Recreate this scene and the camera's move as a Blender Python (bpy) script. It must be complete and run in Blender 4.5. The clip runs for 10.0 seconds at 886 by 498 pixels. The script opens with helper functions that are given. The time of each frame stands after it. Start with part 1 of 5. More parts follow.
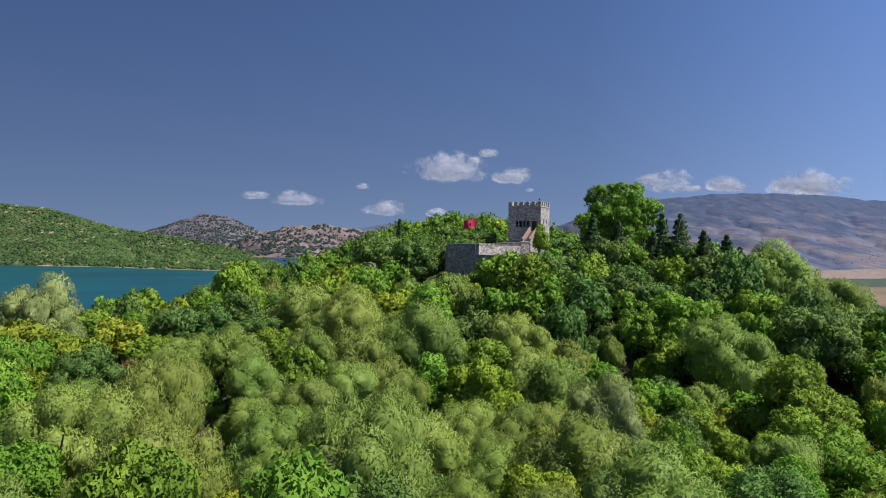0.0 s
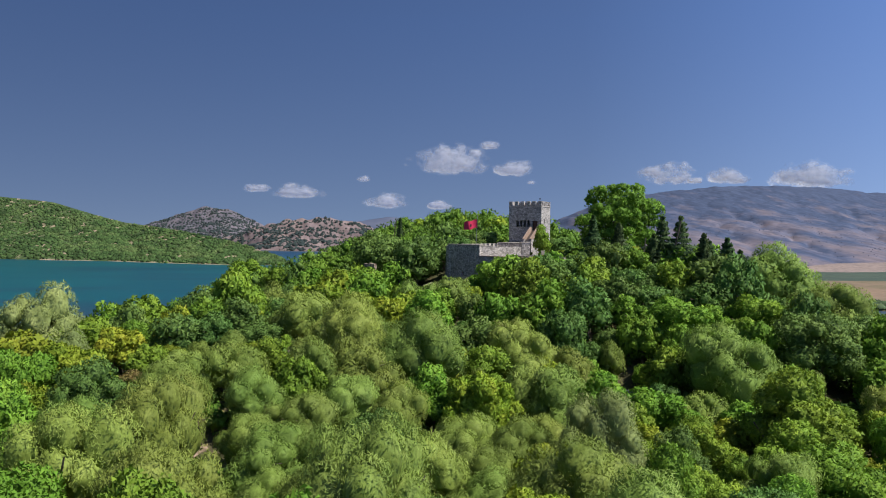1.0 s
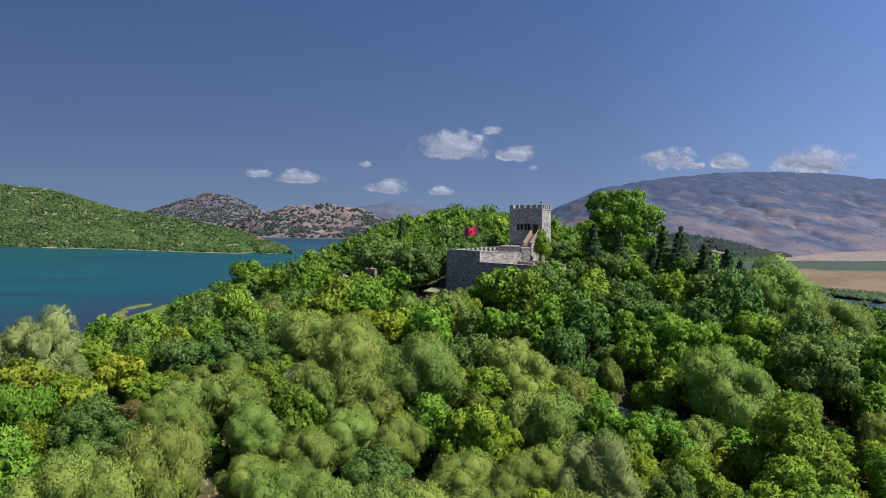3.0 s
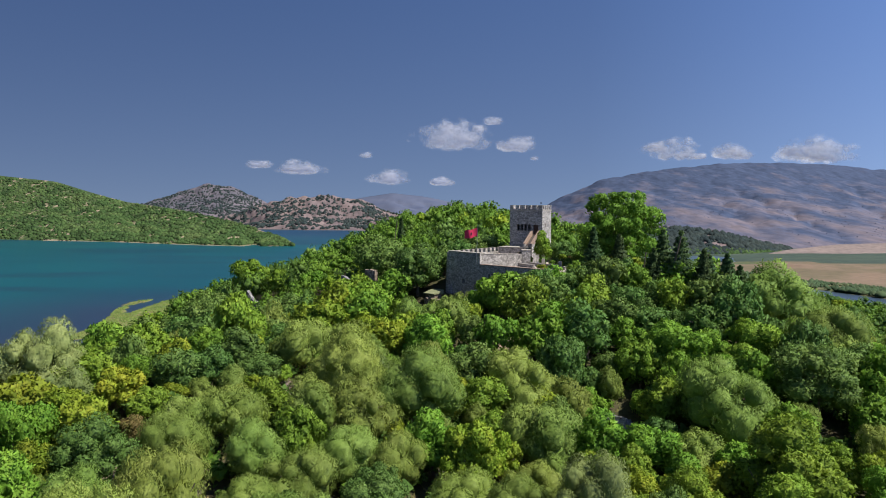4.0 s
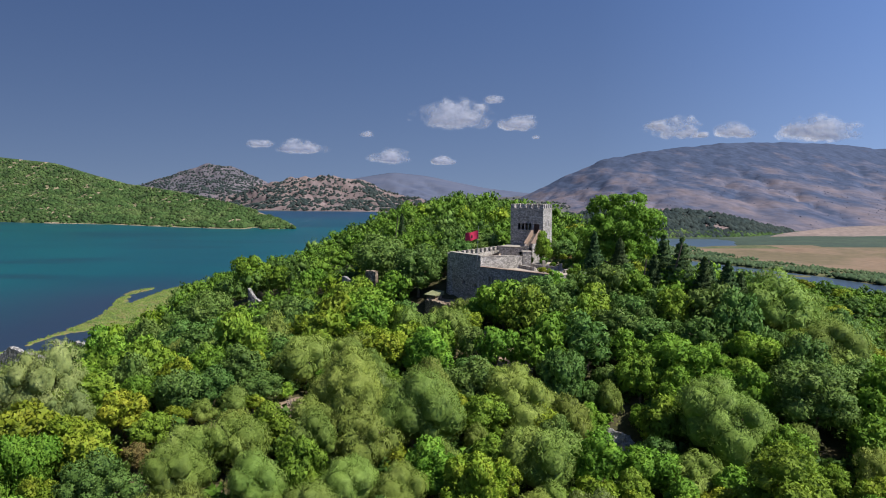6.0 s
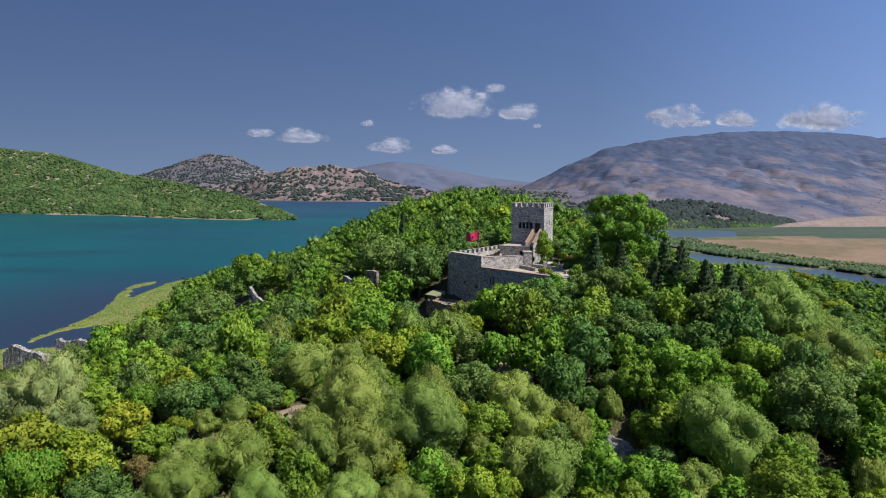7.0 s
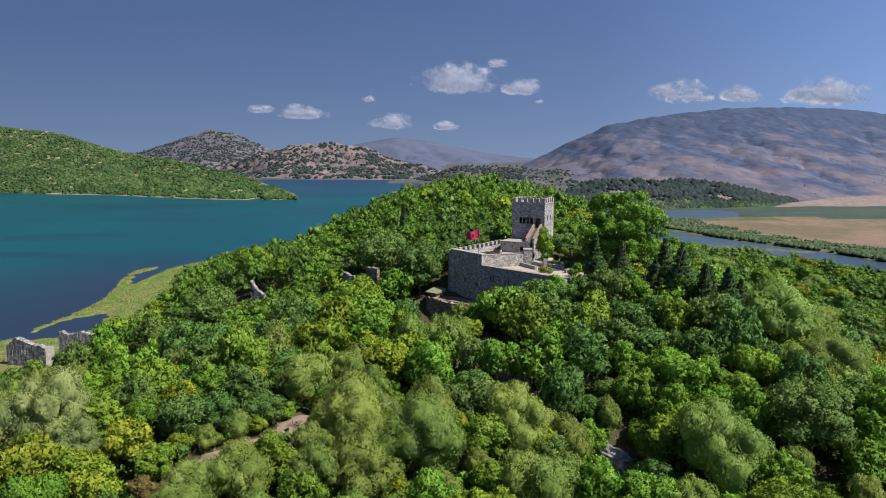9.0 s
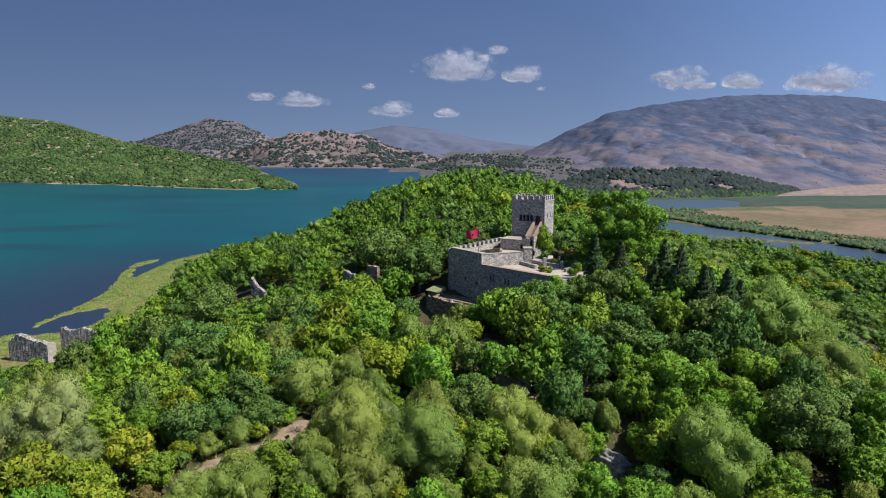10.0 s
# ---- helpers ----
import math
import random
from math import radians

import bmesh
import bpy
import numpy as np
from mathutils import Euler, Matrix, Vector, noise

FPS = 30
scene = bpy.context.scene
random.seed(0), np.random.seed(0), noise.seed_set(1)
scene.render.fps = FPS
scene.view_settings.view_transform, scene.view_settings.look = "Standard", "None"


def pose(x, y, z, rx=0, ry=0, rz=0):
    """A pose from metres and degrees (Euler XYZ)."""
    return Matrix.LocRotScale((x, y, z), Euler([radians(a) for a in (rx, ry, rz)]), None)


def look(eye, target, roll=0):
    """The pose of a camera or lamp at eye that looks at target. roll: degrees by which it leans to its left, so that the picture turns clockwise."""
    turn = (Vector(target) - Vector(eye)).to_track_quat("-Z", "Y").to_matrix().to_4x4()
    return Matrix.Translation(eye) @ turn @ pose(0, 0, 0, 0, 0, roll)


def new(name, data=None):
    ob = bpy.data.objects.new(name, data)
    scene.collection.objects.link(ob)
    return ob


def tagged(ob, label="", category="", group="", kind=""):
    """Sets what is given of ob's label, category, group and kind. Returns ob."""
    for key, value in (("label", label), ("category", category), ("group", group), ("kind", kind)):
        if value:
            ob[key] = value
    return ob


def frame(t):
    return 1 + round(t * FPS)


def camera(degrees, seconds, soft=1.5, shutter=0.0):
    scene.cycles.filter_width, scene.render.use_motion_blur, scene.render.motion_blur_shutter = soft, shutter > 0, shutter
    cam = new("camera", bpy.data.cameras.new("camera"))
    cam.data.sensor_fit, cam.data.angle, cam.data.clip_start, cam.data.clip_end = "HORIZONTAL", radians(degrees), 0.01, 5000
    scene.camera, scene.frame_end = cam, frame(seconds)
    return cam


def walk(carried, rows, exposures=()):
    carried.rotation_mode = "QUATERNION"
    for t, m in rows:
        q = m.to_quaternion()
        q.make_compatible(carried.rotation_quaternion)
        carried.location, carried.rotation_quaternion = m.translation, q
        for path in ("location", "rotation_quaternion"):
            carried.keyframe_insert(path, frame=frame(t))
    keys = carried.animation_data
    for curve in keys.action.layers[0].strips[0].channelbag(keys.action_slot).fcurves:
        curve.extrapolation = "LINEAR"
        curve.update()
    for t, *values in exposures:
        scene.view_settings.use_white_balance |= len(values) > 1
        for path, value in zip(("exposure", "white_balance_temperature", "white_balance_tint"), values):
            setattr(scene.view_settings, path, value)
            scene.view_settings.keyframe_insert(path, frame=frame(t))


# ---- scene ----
PATH = [  # seconds, eye x, y, z, turn to the left, pitch, roll
    (0.0, -1.33, -1.43, 38.92, -0.734, -0.701, 0.372),
    (0.5, -1.26, -1.41, 39.77, -0.686, -1.034, 0.336),
    (1.0, -1.17, -1.43, 40.73, -0.628, -1.317, 0.307),
    (1.5, -1.07, -1.42, 41.76, -0.586, -1.597, 0.295),
    (2.0, -0.99, -1.42, 42.93, -0.552, -1.884, 0.285),
    (2.5, -0.93, -1.42, 44.03, -0.513, -2.193, 0.296),
    (4.0, -0.70, -1.29, 47.61, -0.404, -3.297, 0.235),
    (4.5, -0.65, -1.14, 48.77, -0.383, -3.690, 0.197),
    (5.0, -0.59, -1.00, 50.02, -0.346, -4.111, 0.179),
    (5.5, -0.61, -0.95, 51.26, -0.347, -4.552, 0.183),
    (7.0, -0.52, -0.70, 54.97, -0.217, -5.904, 0.071),
    (7.5, -0.46, -0.59, 56.11, -0.215, -6.333, 0.063),
    (8.0, -0.39, -0.43, 57.29, -0.177, -6.817, 0.048),
    (8.5, -0.29, -0.26, 58.35, -0.124, -7.305, 0.009),
    (9.0, -0.20, -0.15, 59.59, -0.072, -7.839, -0.029),
    (9.5, -0.07, -0.02, 60.78, -0.018, -8.337, -0.094),
    (10.0, 0.00, 0.00, 62.00, 0.000, -8.839, -0.113),
]


def aim(x, y, z, turn, pitch, roll):
    a, p = radians(turn), radians(pitch)
    ahead = Vector((-math.sin(a) * math.cos(p), math.cos(a) * math.cos(p), math.sin(p)))
    return look((x, y, z), Vector((x, y, z)) + ahead * 100, roll)


cam = camera(63.43, 10.0, soft=1.0)
walk(cam, [(t, aim(*row)) for t, *row in PATH], [(0.0, 0.45), (10.0, 0.45)])

# ---- sky and sun ----
SUN_EL, SUN_AZ = 53.0, 110.0          # azimuth clockwise from +y
world = bpy.data.worlds.new("sky")
scene.world = world
world.use_nodes = True
wn = world.node_tree.nodes
sky = wn.new("ShaderNodeTexSky")
sky.sky_type, sky.sun_disc = "NISHITA", False
sky.sun_elevation, sky.sun_rotation = radians(SUN_EL), radians(SUN_AZ)
sky.altitude, sky.air_density, sky.dust_density, sky.ozone_density = 1800, 1.0, 0.4, 5.0
wn["Background"].inputs["Strength"].default_value = 0.076
grade = wn.new("ShaderNodeHueSaturation")
grade.inputs["Saturation"].default_value = 1.13
wl = world.node_tree.links
way, cut, lift, join = wn.new("ShaderNodeTexCoord"), wn.new("ShaderNodeSeparateXYZ"), wn.new("ShaderNodeMath"), wn.new("ShaderNodeCombineXYZ")
lift.operation, lift.inputs[1].default_value, lift.inputs[2].default_value = "MULTIPLY_ADD", 0.85, 0.16    # a clear horizon, with little haze band
tint = wn.new("ShaderNodeMix")
tint.data_type, tint.blend_type = "RGBA", "MULTIPLY"
tint.inputs["Factor"].default_value = 1.0
wl.new(way.outputs["Generated"], cut.inputs[0])
wl.new(cut.outputs["Z"], lift.inputs[0])
wl.new(cut.outputs["X"], join.inputs["X"])
wl.new(cut.outputs["Y"], join.inputs["Y"])
wl.new(lift.outputs[0], join.inputs["Z"])
wl.new(join.outputs[0], sky.inputs["Vector"])
side, glow = wn.new("ShaderNodeVectorMath"), wn.new("ShaderNodeMath")          # summer haze: paler towards the sun, deeper blue away from it
side.operation = "DOT_PRODUCT"
side.inputs[1].default_value = (0.95, -0.3, 0)
glow.operation, glow.inputs[1].default_value, glow.inputs[2].default_value = "MULTIPLY_ADD", 0.36, 1.095
haze = wn.new("ShaderNodeVectorMath")
haze.operation = "SCALE"
wl.new(way.outputs["Generated"], side.inputs[0])
wl.new(side.outputs["Value"], glow.inputs[0])
wl.new(sky.outputs[0], haze.inputs[0])
near_sun, add_sun = wn.new("ShaderNodeMath"), wn.new("ShaderNodeMath")
near_sun.operation, near_sun.inputs[1].default_value = "MAXIMUM", -0.1
add_sun.operation, add_sun.inputs[1].default_value = "MULTIPLY_ADD", 0.95
wl.new(side.outputs["Value"], near_sun.inputs[0])
wl.new(near_sun.outputs[0], add_sun.inputs[0])
wl.new(glow.outputs[0], add_sun.inputs[2])
wl.new(add_sun.outputs[0], haze.inputs["Scale"])
low_sky, air = wn.new("ShaderNodeMapRange"), wn.new("ShaderNodeMix")          # dusty air greys the sky towards the horizon
low_sky.inputs["From Min"].default_value, low_sky.inputs["From Max"].default_value = 0.0, 0.28
air.data_type = "RGBA"
air.inputs["A"].default_value, air.inputs["B"].default_value = (1.22, 0.93, 0.82, 1), (1.24, 1.03, 1.02, 1)
wl.new(cut.outputs["Z"], low_sky.inputs["Value"])
wl.new(low_sky.outputs[0], air.inputs["Factor"])
wl.new(air.outputs["Result"], tint.inputs["B"])
wl.new(haze.outputs[0], tint.inputs["A"])
wl.new(tint.outputs["Result"], grade.inputs["Color"])
world.node_tree.links.new(grade.outputs[0], wn["Background"].inputs["Color"])
sun = new("sun", bpy.data.lights.new("sun", "SUN"))
sun.data.energy, sun.data.angle, sun.data.color = 5.0, radians(0.55), (1.0, 0.95, 0.86)
sx, sy = math.sin(radians(SUN_AZ)) * math.cos(radians(SUN_EL)), math.cos(radians(SUN_AZ)) * math.cos(radians(SUN_EL))
sun.matrix_world = look((sx * 900, sy * 900, math.sin(radians(SUN_EL)) * 900), (0, 0, 0))


# ---- materials ----
def material(name, colours, scale=1.0, rough=0.8, bump=0.0, detail=6, stops=None, spec=0.3, fine=None, island=0.0, single=0.0, through_light=0.0, metal=0.0, bump_scale=None, stones=0.0, stretch=None, height=None):
    """Noise-blended colours at a world size of scale metres; fine: a second, smaller grain (metres, strength);
    stretch: drawn out along each axis; height: (metres, weight), a change with altitude."""
    m = bpy.data.materials.new(name)
    m.use_nodes = True
    n, k = m.node_tree.nodes, m.node_tree.links
    b = n["Principled BSDF"]
    b.inputs["Roughness"].default_value, b.inputs["Metallic"].default_value = rough, metal
    b.inputs["Specular IOR Level"].default_value = spec
    geo = n.new("ShaderNodeNewGeometry")
    tex = n.new("ShaderNodeTexNoise")
    tex.inputs["Scale"].default_value, tex.inputs["Detail"].default_value, tex.inputs["Roughness"].default_value = 1 / scale, detail, 0.6
    where = geo.outputs["Position"]
    if stretch:
        drawn = n.new("ShaderNodeMapping")
        drawn.inputs["Scale"].default_value = [1 / q for q in stretch]
        k.new(where, drawn.inputs["Vector"])
        where = drawn.outputs[0]
    k.new(where, tex.inputs["Vector"])
    ramp = n.new("ShaderNodeValToRGB")
    stops = stops or [0.3 + 0.4 * i / max(1, len(colours) - 1) for i in range(len(colours))]
    while len(ramp.color_ramp.elements) < len(colours):
        ramp.color_ramp.elements.new(0.5)
    for e, c, s in zip(ramp.color_ramp.elements, colours, stops):
        e.position, e.color = s, (*c, 1)
    blend = tex.outputs[0]
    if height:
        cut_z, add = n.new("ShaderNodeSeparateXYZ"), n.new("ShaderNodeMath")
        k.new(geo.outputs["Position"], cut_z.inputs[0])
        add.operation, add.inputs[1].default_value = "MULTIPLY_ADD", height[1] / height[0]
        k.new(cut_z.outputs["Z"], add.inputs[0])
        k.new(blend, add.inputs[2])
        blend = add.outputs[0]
    k.new(blend, ramp.inputs[0])
    out = ramp.outputs[0]

    def vary(out, source, low, high):
        mr = n.new("ShaderNodeMapRange")
        mr.inputs["To Min"].default_value, mr.inputs["To Max"].default_value = low, high
        k.new(source, mr.inputs["Value"])
        hs = n.new("ShaderNodeHueSaturation")
        k.new(mr.outputs[0], hs.inputs["Value"])
        k.new(out, hs.inputs["Color"])
        return hs
    if fine:
        t2 = n.new("ShaderNodeTexNoise")
        t2.inputs["Scale"].default_value, t2.inputs["Detail"].default_value = 1 / fine[0], 4
        k.new(where, t2.inputs["Vector"])
        grain = vary(out, t2.outputs[0], 1 - fine[1], 1 + fine[1])
        spread = grain.inputs["Value"].links[0].from_node
        spread.inputs["From Min"].default_value, spread.inputs["From Max"].default_value = 0.3, 0.7
        out = grain.outputs[0]
    if stones:
        mp, vor, edge = n.new("ShaderNodeMapping"), n.new("ShaderNodeTexVoronoi"), n.new("ShaderNodeTexVoronoi")
        mp.inputs["Scale"].default_value = (1 / stones, 1 / stones, 1.5 / stones)
        edge.feature = "DISTANCE_TO_EDGE"
        k.new(geo.outputs["Position"], mp.inputs["Vector"])
        for v in (vor, edge):
            v.inputs["Scale"].default_value = 1
            k.new(mp.outputs[0], v.inputs["Vector"])
        bw = n.new("ShaderNodeSeparateColor")
        k.new(vor.outputs["Color"], bw.inputs[0])
        out = vary(out, bw.outputs[0], 0.58, 1.42).outputs[0]
        joint = vary(out, edge.outputs["Distance"], 0.5, 1.0)
        joint.inputs["Value"].links[0].from_node.inputs["From Max"].default_value = 0.12
        out = joint.outputs[0]
    if island:
        out = vary(out, geo.outputs["Random Per Island"], 1 - island, 1 + island).outputs[0]
    if single:
        info = n.new("ShaderNodeObjectInfo")
        hs = vary(out, info.outputs["Random"], 1 - single, 1 + single)
        sub = n.new("ShaderNodeMath")
        sub.operation = "MULTIPLY_ADD"
        sub.inputs[1].default_value, sub.inputs[2].default_value = 0.036, 0.466
        frac = n.new("ShaderNodeMath")
        frac.operation = "FRACT"
        mul = n.new("ShaderNodeMath")
        mul.operation, mul.inputs[1].default_value = "MULTIPLY", 7.31
        k.new(info.outputs["Random"], mul.inputs[0])
        k.new(mul.outputs[0], frac.inputs[0])
        k.new(frac.outputs[0], sub.inputs[0])
        k.new(sub.outputs[0], hs.inputs["Hue"])
        out = hs.outputs[0]
    k.new(out, b.inputs["Base Color"])
    if bump:
        bp = n.new("ShaderNodeBump")
        bp.inputs["Strength"].default_value, bp.inputs["Distance"].default_value = min(1, bump), bump * (bump_scale or scale) * 0.3
        t3 = n.new("ShaderNodeTexNoise")
        t3.inputs["Scale"].default_value, t3.inputs["Detail"].default_value = 1 / (bump_scale or scale), 8
        k.new(where, t3.inputs["Vector"])
        k.new(t3.outputs[0], bp.inputs["Height"])
        k.new(bp.outputs[0], b.inputs["Normal"])
    if through_light:
        tr = n.new("ShaderNodeBsdfTranslucent")
        mix = n.new("ShaderNodeMixShader")
        mix.inputs[0].default_value = through_light
        k.new(out, tr.inputs["Color"])
        k.new(b.outputs[0], mix.inputs[1])
        k.new(tr.outputs[0], mix.inputs[2])
        k.new(mix.outputs[0], n["Material Output"].inputs["Surface"])
    return m


LEAF = dict(rough=0.62, spec=0.12, island=0.22, single=0.17, through_light=0.22, detail=3)
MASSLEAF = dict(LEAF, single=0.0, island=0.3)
M = {
    "soft": material("feathery_leaf", [(0.13, 0.214, 0.042), (0.182, 0.278, 0.056), (0.242, 0.338, 0.082)], 2.5, fine=(0.3, 0.12), bump=0.3, bump_scale=0.3, **dict(LEAF, island=0.12, through_light=0.28)),
    "silver": material("silvery_leaf", [(0.158, 0.232, 0.07), (0.21, 0.292, 0.095), (0.268, 0.348, 0.125)], 2.5, fine=(0.3, 0.12), bump=0.3, bump_scale=0.3, **dict(LEAF, island=0.12, through_light=0.28)),
    "laurel": material("bright_leaf", [(0.084, 0.188, 0.02), (0.128, 0.262, 0.028), (0.198, 0.336, 0.04)], 2.0, **LEAF),
    "oak": material("dark_leaf", [(0.055, 0.126, 0.026), (0.093, 0.187, 0.04), (0.144, 0.246, 0.06)], 2.0, **LEAF),
    "fig": material("yellowing_leaf", [(0.115, 0.20, 0.018), (0.178, 0.265, 0.024), (0.262, 0.315, 0.034)], 1.5, **LEAF),
    "pine": material("pine_needle", [(0.09, 0.195, 0.02), (0.14, 0.275, 0.03), (0.20, 0.345, 0.045)], 1.5, **LEAF),
    "cypress": material("cypress_needle", [(0.034, 0.075, 0.026), (0.054, 0.108, 0.036), (0.08, 0.14, 0.046)], 1.2, **LEAF),
    "rust": material("dry_leaf", [(0.12, 0.10, 0.035), (0.18, 0.14, 0.05), (0.14, 0.16, 0.04)], 1.0, **LEAF),
    "far_bush": material("far_scrub", [(0.02, 0.042, 0.014), (0.042, 0.076, 0.022), (0.085, 0.118, 0.04)], 40.0, rough=0.8, island=0.5, spec=0.1),
    # bluish distance haze is mixed into these scrub colours
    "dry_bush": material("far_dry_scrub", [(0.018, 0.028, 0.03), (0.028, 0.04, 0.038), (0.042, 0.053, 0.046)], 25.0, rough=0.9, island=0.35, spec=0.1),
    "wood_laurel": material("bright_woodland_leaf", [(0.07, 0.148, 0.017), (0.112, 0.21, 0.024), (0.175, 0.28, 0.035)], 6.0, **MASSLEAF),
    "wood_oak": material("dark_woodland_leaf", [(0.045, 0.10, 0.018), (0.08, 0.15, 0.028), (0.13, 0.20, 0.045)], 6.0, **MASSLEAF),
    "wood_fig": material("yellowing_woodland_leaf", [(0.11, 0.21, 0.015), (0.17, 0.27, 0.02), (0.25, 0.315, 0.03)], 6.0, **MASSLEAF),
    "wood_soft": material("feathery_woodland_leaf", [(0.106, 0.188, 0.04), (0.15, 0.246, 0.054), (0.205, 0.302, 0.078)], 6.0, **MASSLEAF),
    "dry_grass": material("dry_grass", [(0.07, 0.10, 0.025), (0.15, 0.14, 0.05), (0.26, 0.20, 0.09)], 3.0, rough=0.8, island=0.35, spec=0.1),
    "reed_tuft": material("reed_leaf", [(0.05, 0.09, 0.022), (0.115, 0.165, 0.034), (0.15, 0.15, 0.05)], 8.0, rough=0.7, island=0.35, spec=0.15),
    # bush colours carry the same painted blue haze as the mountain
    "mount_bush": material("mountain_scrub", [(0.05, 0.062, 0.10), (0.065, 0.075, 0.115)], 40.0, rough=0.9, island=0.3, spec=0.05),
    "bank_bush": material("bank_scrub", [(0.034, 0.06, 0.03), (0.055, 0.088, 0.04), (0.10, 0.115, 0.055)], 20.0, rough=0.8, island=0.35, spec=0.1),
    "reeds": material("reed_bed", [(0.028, 0.047, 0.032), (0.04, 0.062, 0.038), (0.058, 0.076, 0.045)], 30.0, stretch=(3, 1, 1), bump=0.4, fine=(3.0, 0.3), bump_scale=3.0),
    "bark": material("bark", [(0.07, 0.05, 0.035), (0.13, 0.10, 0.075), (0.18, 0.15, 0.12)], 0.4, bump=0.6),
    "twig": material("bare_twig", [(0.16, 0.13, 0.11), (0.26, 0.22, 0.19)], 0.3),
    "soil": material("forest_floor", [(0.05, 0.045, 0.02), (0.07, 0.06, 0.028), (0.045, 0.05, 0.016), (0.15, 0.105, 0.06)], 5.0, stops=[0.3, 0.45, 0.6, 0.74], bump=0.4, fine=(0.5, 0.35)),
    "path": material("bare_earth_path", [(0.19, 0.135, 0.09), (0.265, 0.20, 0.14), (0.135, 0.098, 0.062)], 1.4, bump=0.3, fine=(0.25, 0.2)),
    "marsh": material("marsh_grass", [(0.05, 0.085, 0.022), (0.115, 0.16, 0.036), (0.18, 0.145, 0.06), (0.09, 0.14, 0.03), (0.18, 0.185, 0.05)], 9.0, stops=[0.34, 0.44, 0.53, 0.60, 0.70], bump=0.7, fine=(1.6, 0.45), bump_scale=1.5),
    "meadow": material("green_meadow", [(0.05, 0.07, 0.026), (0.08, 0.095, 0.034), (0.125, 0.11, 0.052), (0.065, 0.082, 0.03)], 40.0, bump=0.3, fine=(3.0, 0.35), bump_scale=3.0),
    "field": material("dry_field", [(0.165, 0.108, 0.064), (0.20, 0.138, 0.086), (0.125, 0.10, 0.05), (0.185, 0.128, 0.08)], 70.0, bump=0.2, fine=(6.0, 0.15), bump_scale=4.0),
    "stone": material("castle_masonry", [(0.29, 0.265, 0.245), (0.35, 0.325, 0.30), (0.41, 0.38, 0.345)], 2.2, rough=0.9, bump=1.0, fine=(0.3, 0.3), spec=0.2, bump_scale=0.3, stones=0.4),
    "rubble": material("rubble_masonry", [(0.16, 0.12, 0.088), (0.23, 0.18, 0.135), (0.31, 0.26, 0.205)], 1.2, rough=0.95, bump=1.0, fine=(0.4, 0.35), spec=0.15, bump_scale=0.45, stones=0.5),
    "ruin": material("grey_ruin_stone", [(0.17, 0.165, 0.16), (0.25, 0.24, 0.235), (0.34, 0.325, 0.31)], 1.5, rough=0.95, bump=1.0, fine=(0.4, 0.35), spec=0.15, bump_scale=0.5, stones=0.55),
    "cap": material("pale_coping_stone", [(0.28, 0.25, 0.21), (0.38, 0.345, 0.30)], 0.8, bump=0.4, fine=(0.2, 0.15)),
    "brick_red": material("reddish_coping", [(0.24, 0.165, 0.12), (0.31, 0.23, 0.18)], 0.8, bump=0.4, fine=(0.2, 0.2)),
    "paving": material("pale_paving", [(0.33, 0.28, 0.23), (0.43, 0.375, 0.315)], 2.5, bump=0.25, fine=(0.5, 0.12)),
    "rock": material("limestone_rock", [(0.11, 0.107, 0.103), (0.235, 0.228, 0.22), (0.40, 0.39, 0.375)], 0.9, rough=0.95, bump=1.0, fine=(0.2, 0.4), bump_scale=0.5),
    "wood_dark": material("dark_wood", [(0.05, 0.025, 0.018), (0.09, 0.045, 0.03)], 0.3, rough=0.6, bump=0.3),
    # near black put in for shade inside openings; also the lamp head
    "dark": material("interior_shade_and_lamp_black", [(0.02, 0.018, 0.016), (0.04, 0.036, 0.03)], 0.5, rough=0.95),
    "roof_green": material("weathered_roof", [(0.17, 0.185, 0.09), (0.27, 0.275, 0.16)], 0.8, bump=0.4, fine=(0.2, 0.2)),
    "flag": material("red_cloth", [(0.55, 0.035, 0.08), (0.64, 0.05, 0.11)], 0.5, rough=0.8, spec=0.1),
    "black_cloth": material("black_cloth", [(0.015, 0.01, 0.012), (0.03, 0.02, 0.02)], 0.3, rough=0.85),
    "metal": material("grey_metal", [(0.20, 0.20, 0.20), (0.28, 0.28, 0.28)], 0.3, rough=0.45, metal=0.8),
    "scrub_hill": material("scrub_hillside", [(0.03, 0.056, 0.016), (0.045, 0.074, 0.022), (0.068, 0.092, 0.032), (0.25, 0.195, 0.13)], 22.0, stops=[0.3, 0.48, 0.56, 0.62], bump=0.5, fine=(6.0, 0.35), bump_scale=8.0),
    # pinkish tinge: distance haze painted into the brown
    "brown_hill": material("bare_hillside", [(0.105, 0.085, 0.088), (0.16, 0.12, 0.115), (0.205, 0.15, 0.135)], 90.0, stretch=(1, 6, 3), bump=0.7, fine=(9.0, 0.28), bump_scale=22.0),
    "bare_soil": material("open_soil", [(0.16, 0.14, 0.075), (0.25, 0.20, 0.13), (0.33, 0.26, 0.18)], 14.0, bump=0.3, fine=(4.0, 0.25), bump_scale=4.0),
    "foot": material("pale_bare_slope", [(0.17, 0.132, 0.115), (0.225, 0.172, 0.145)], 40.0, fine=(6.0, 0.2)),
    # purple tinge: haze painted into the grey
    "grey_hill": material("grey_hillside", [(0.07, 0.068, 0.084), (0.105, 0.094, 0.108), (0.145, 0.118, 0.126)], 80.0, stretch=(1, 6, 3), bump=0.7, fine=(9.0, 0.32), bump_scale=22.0),
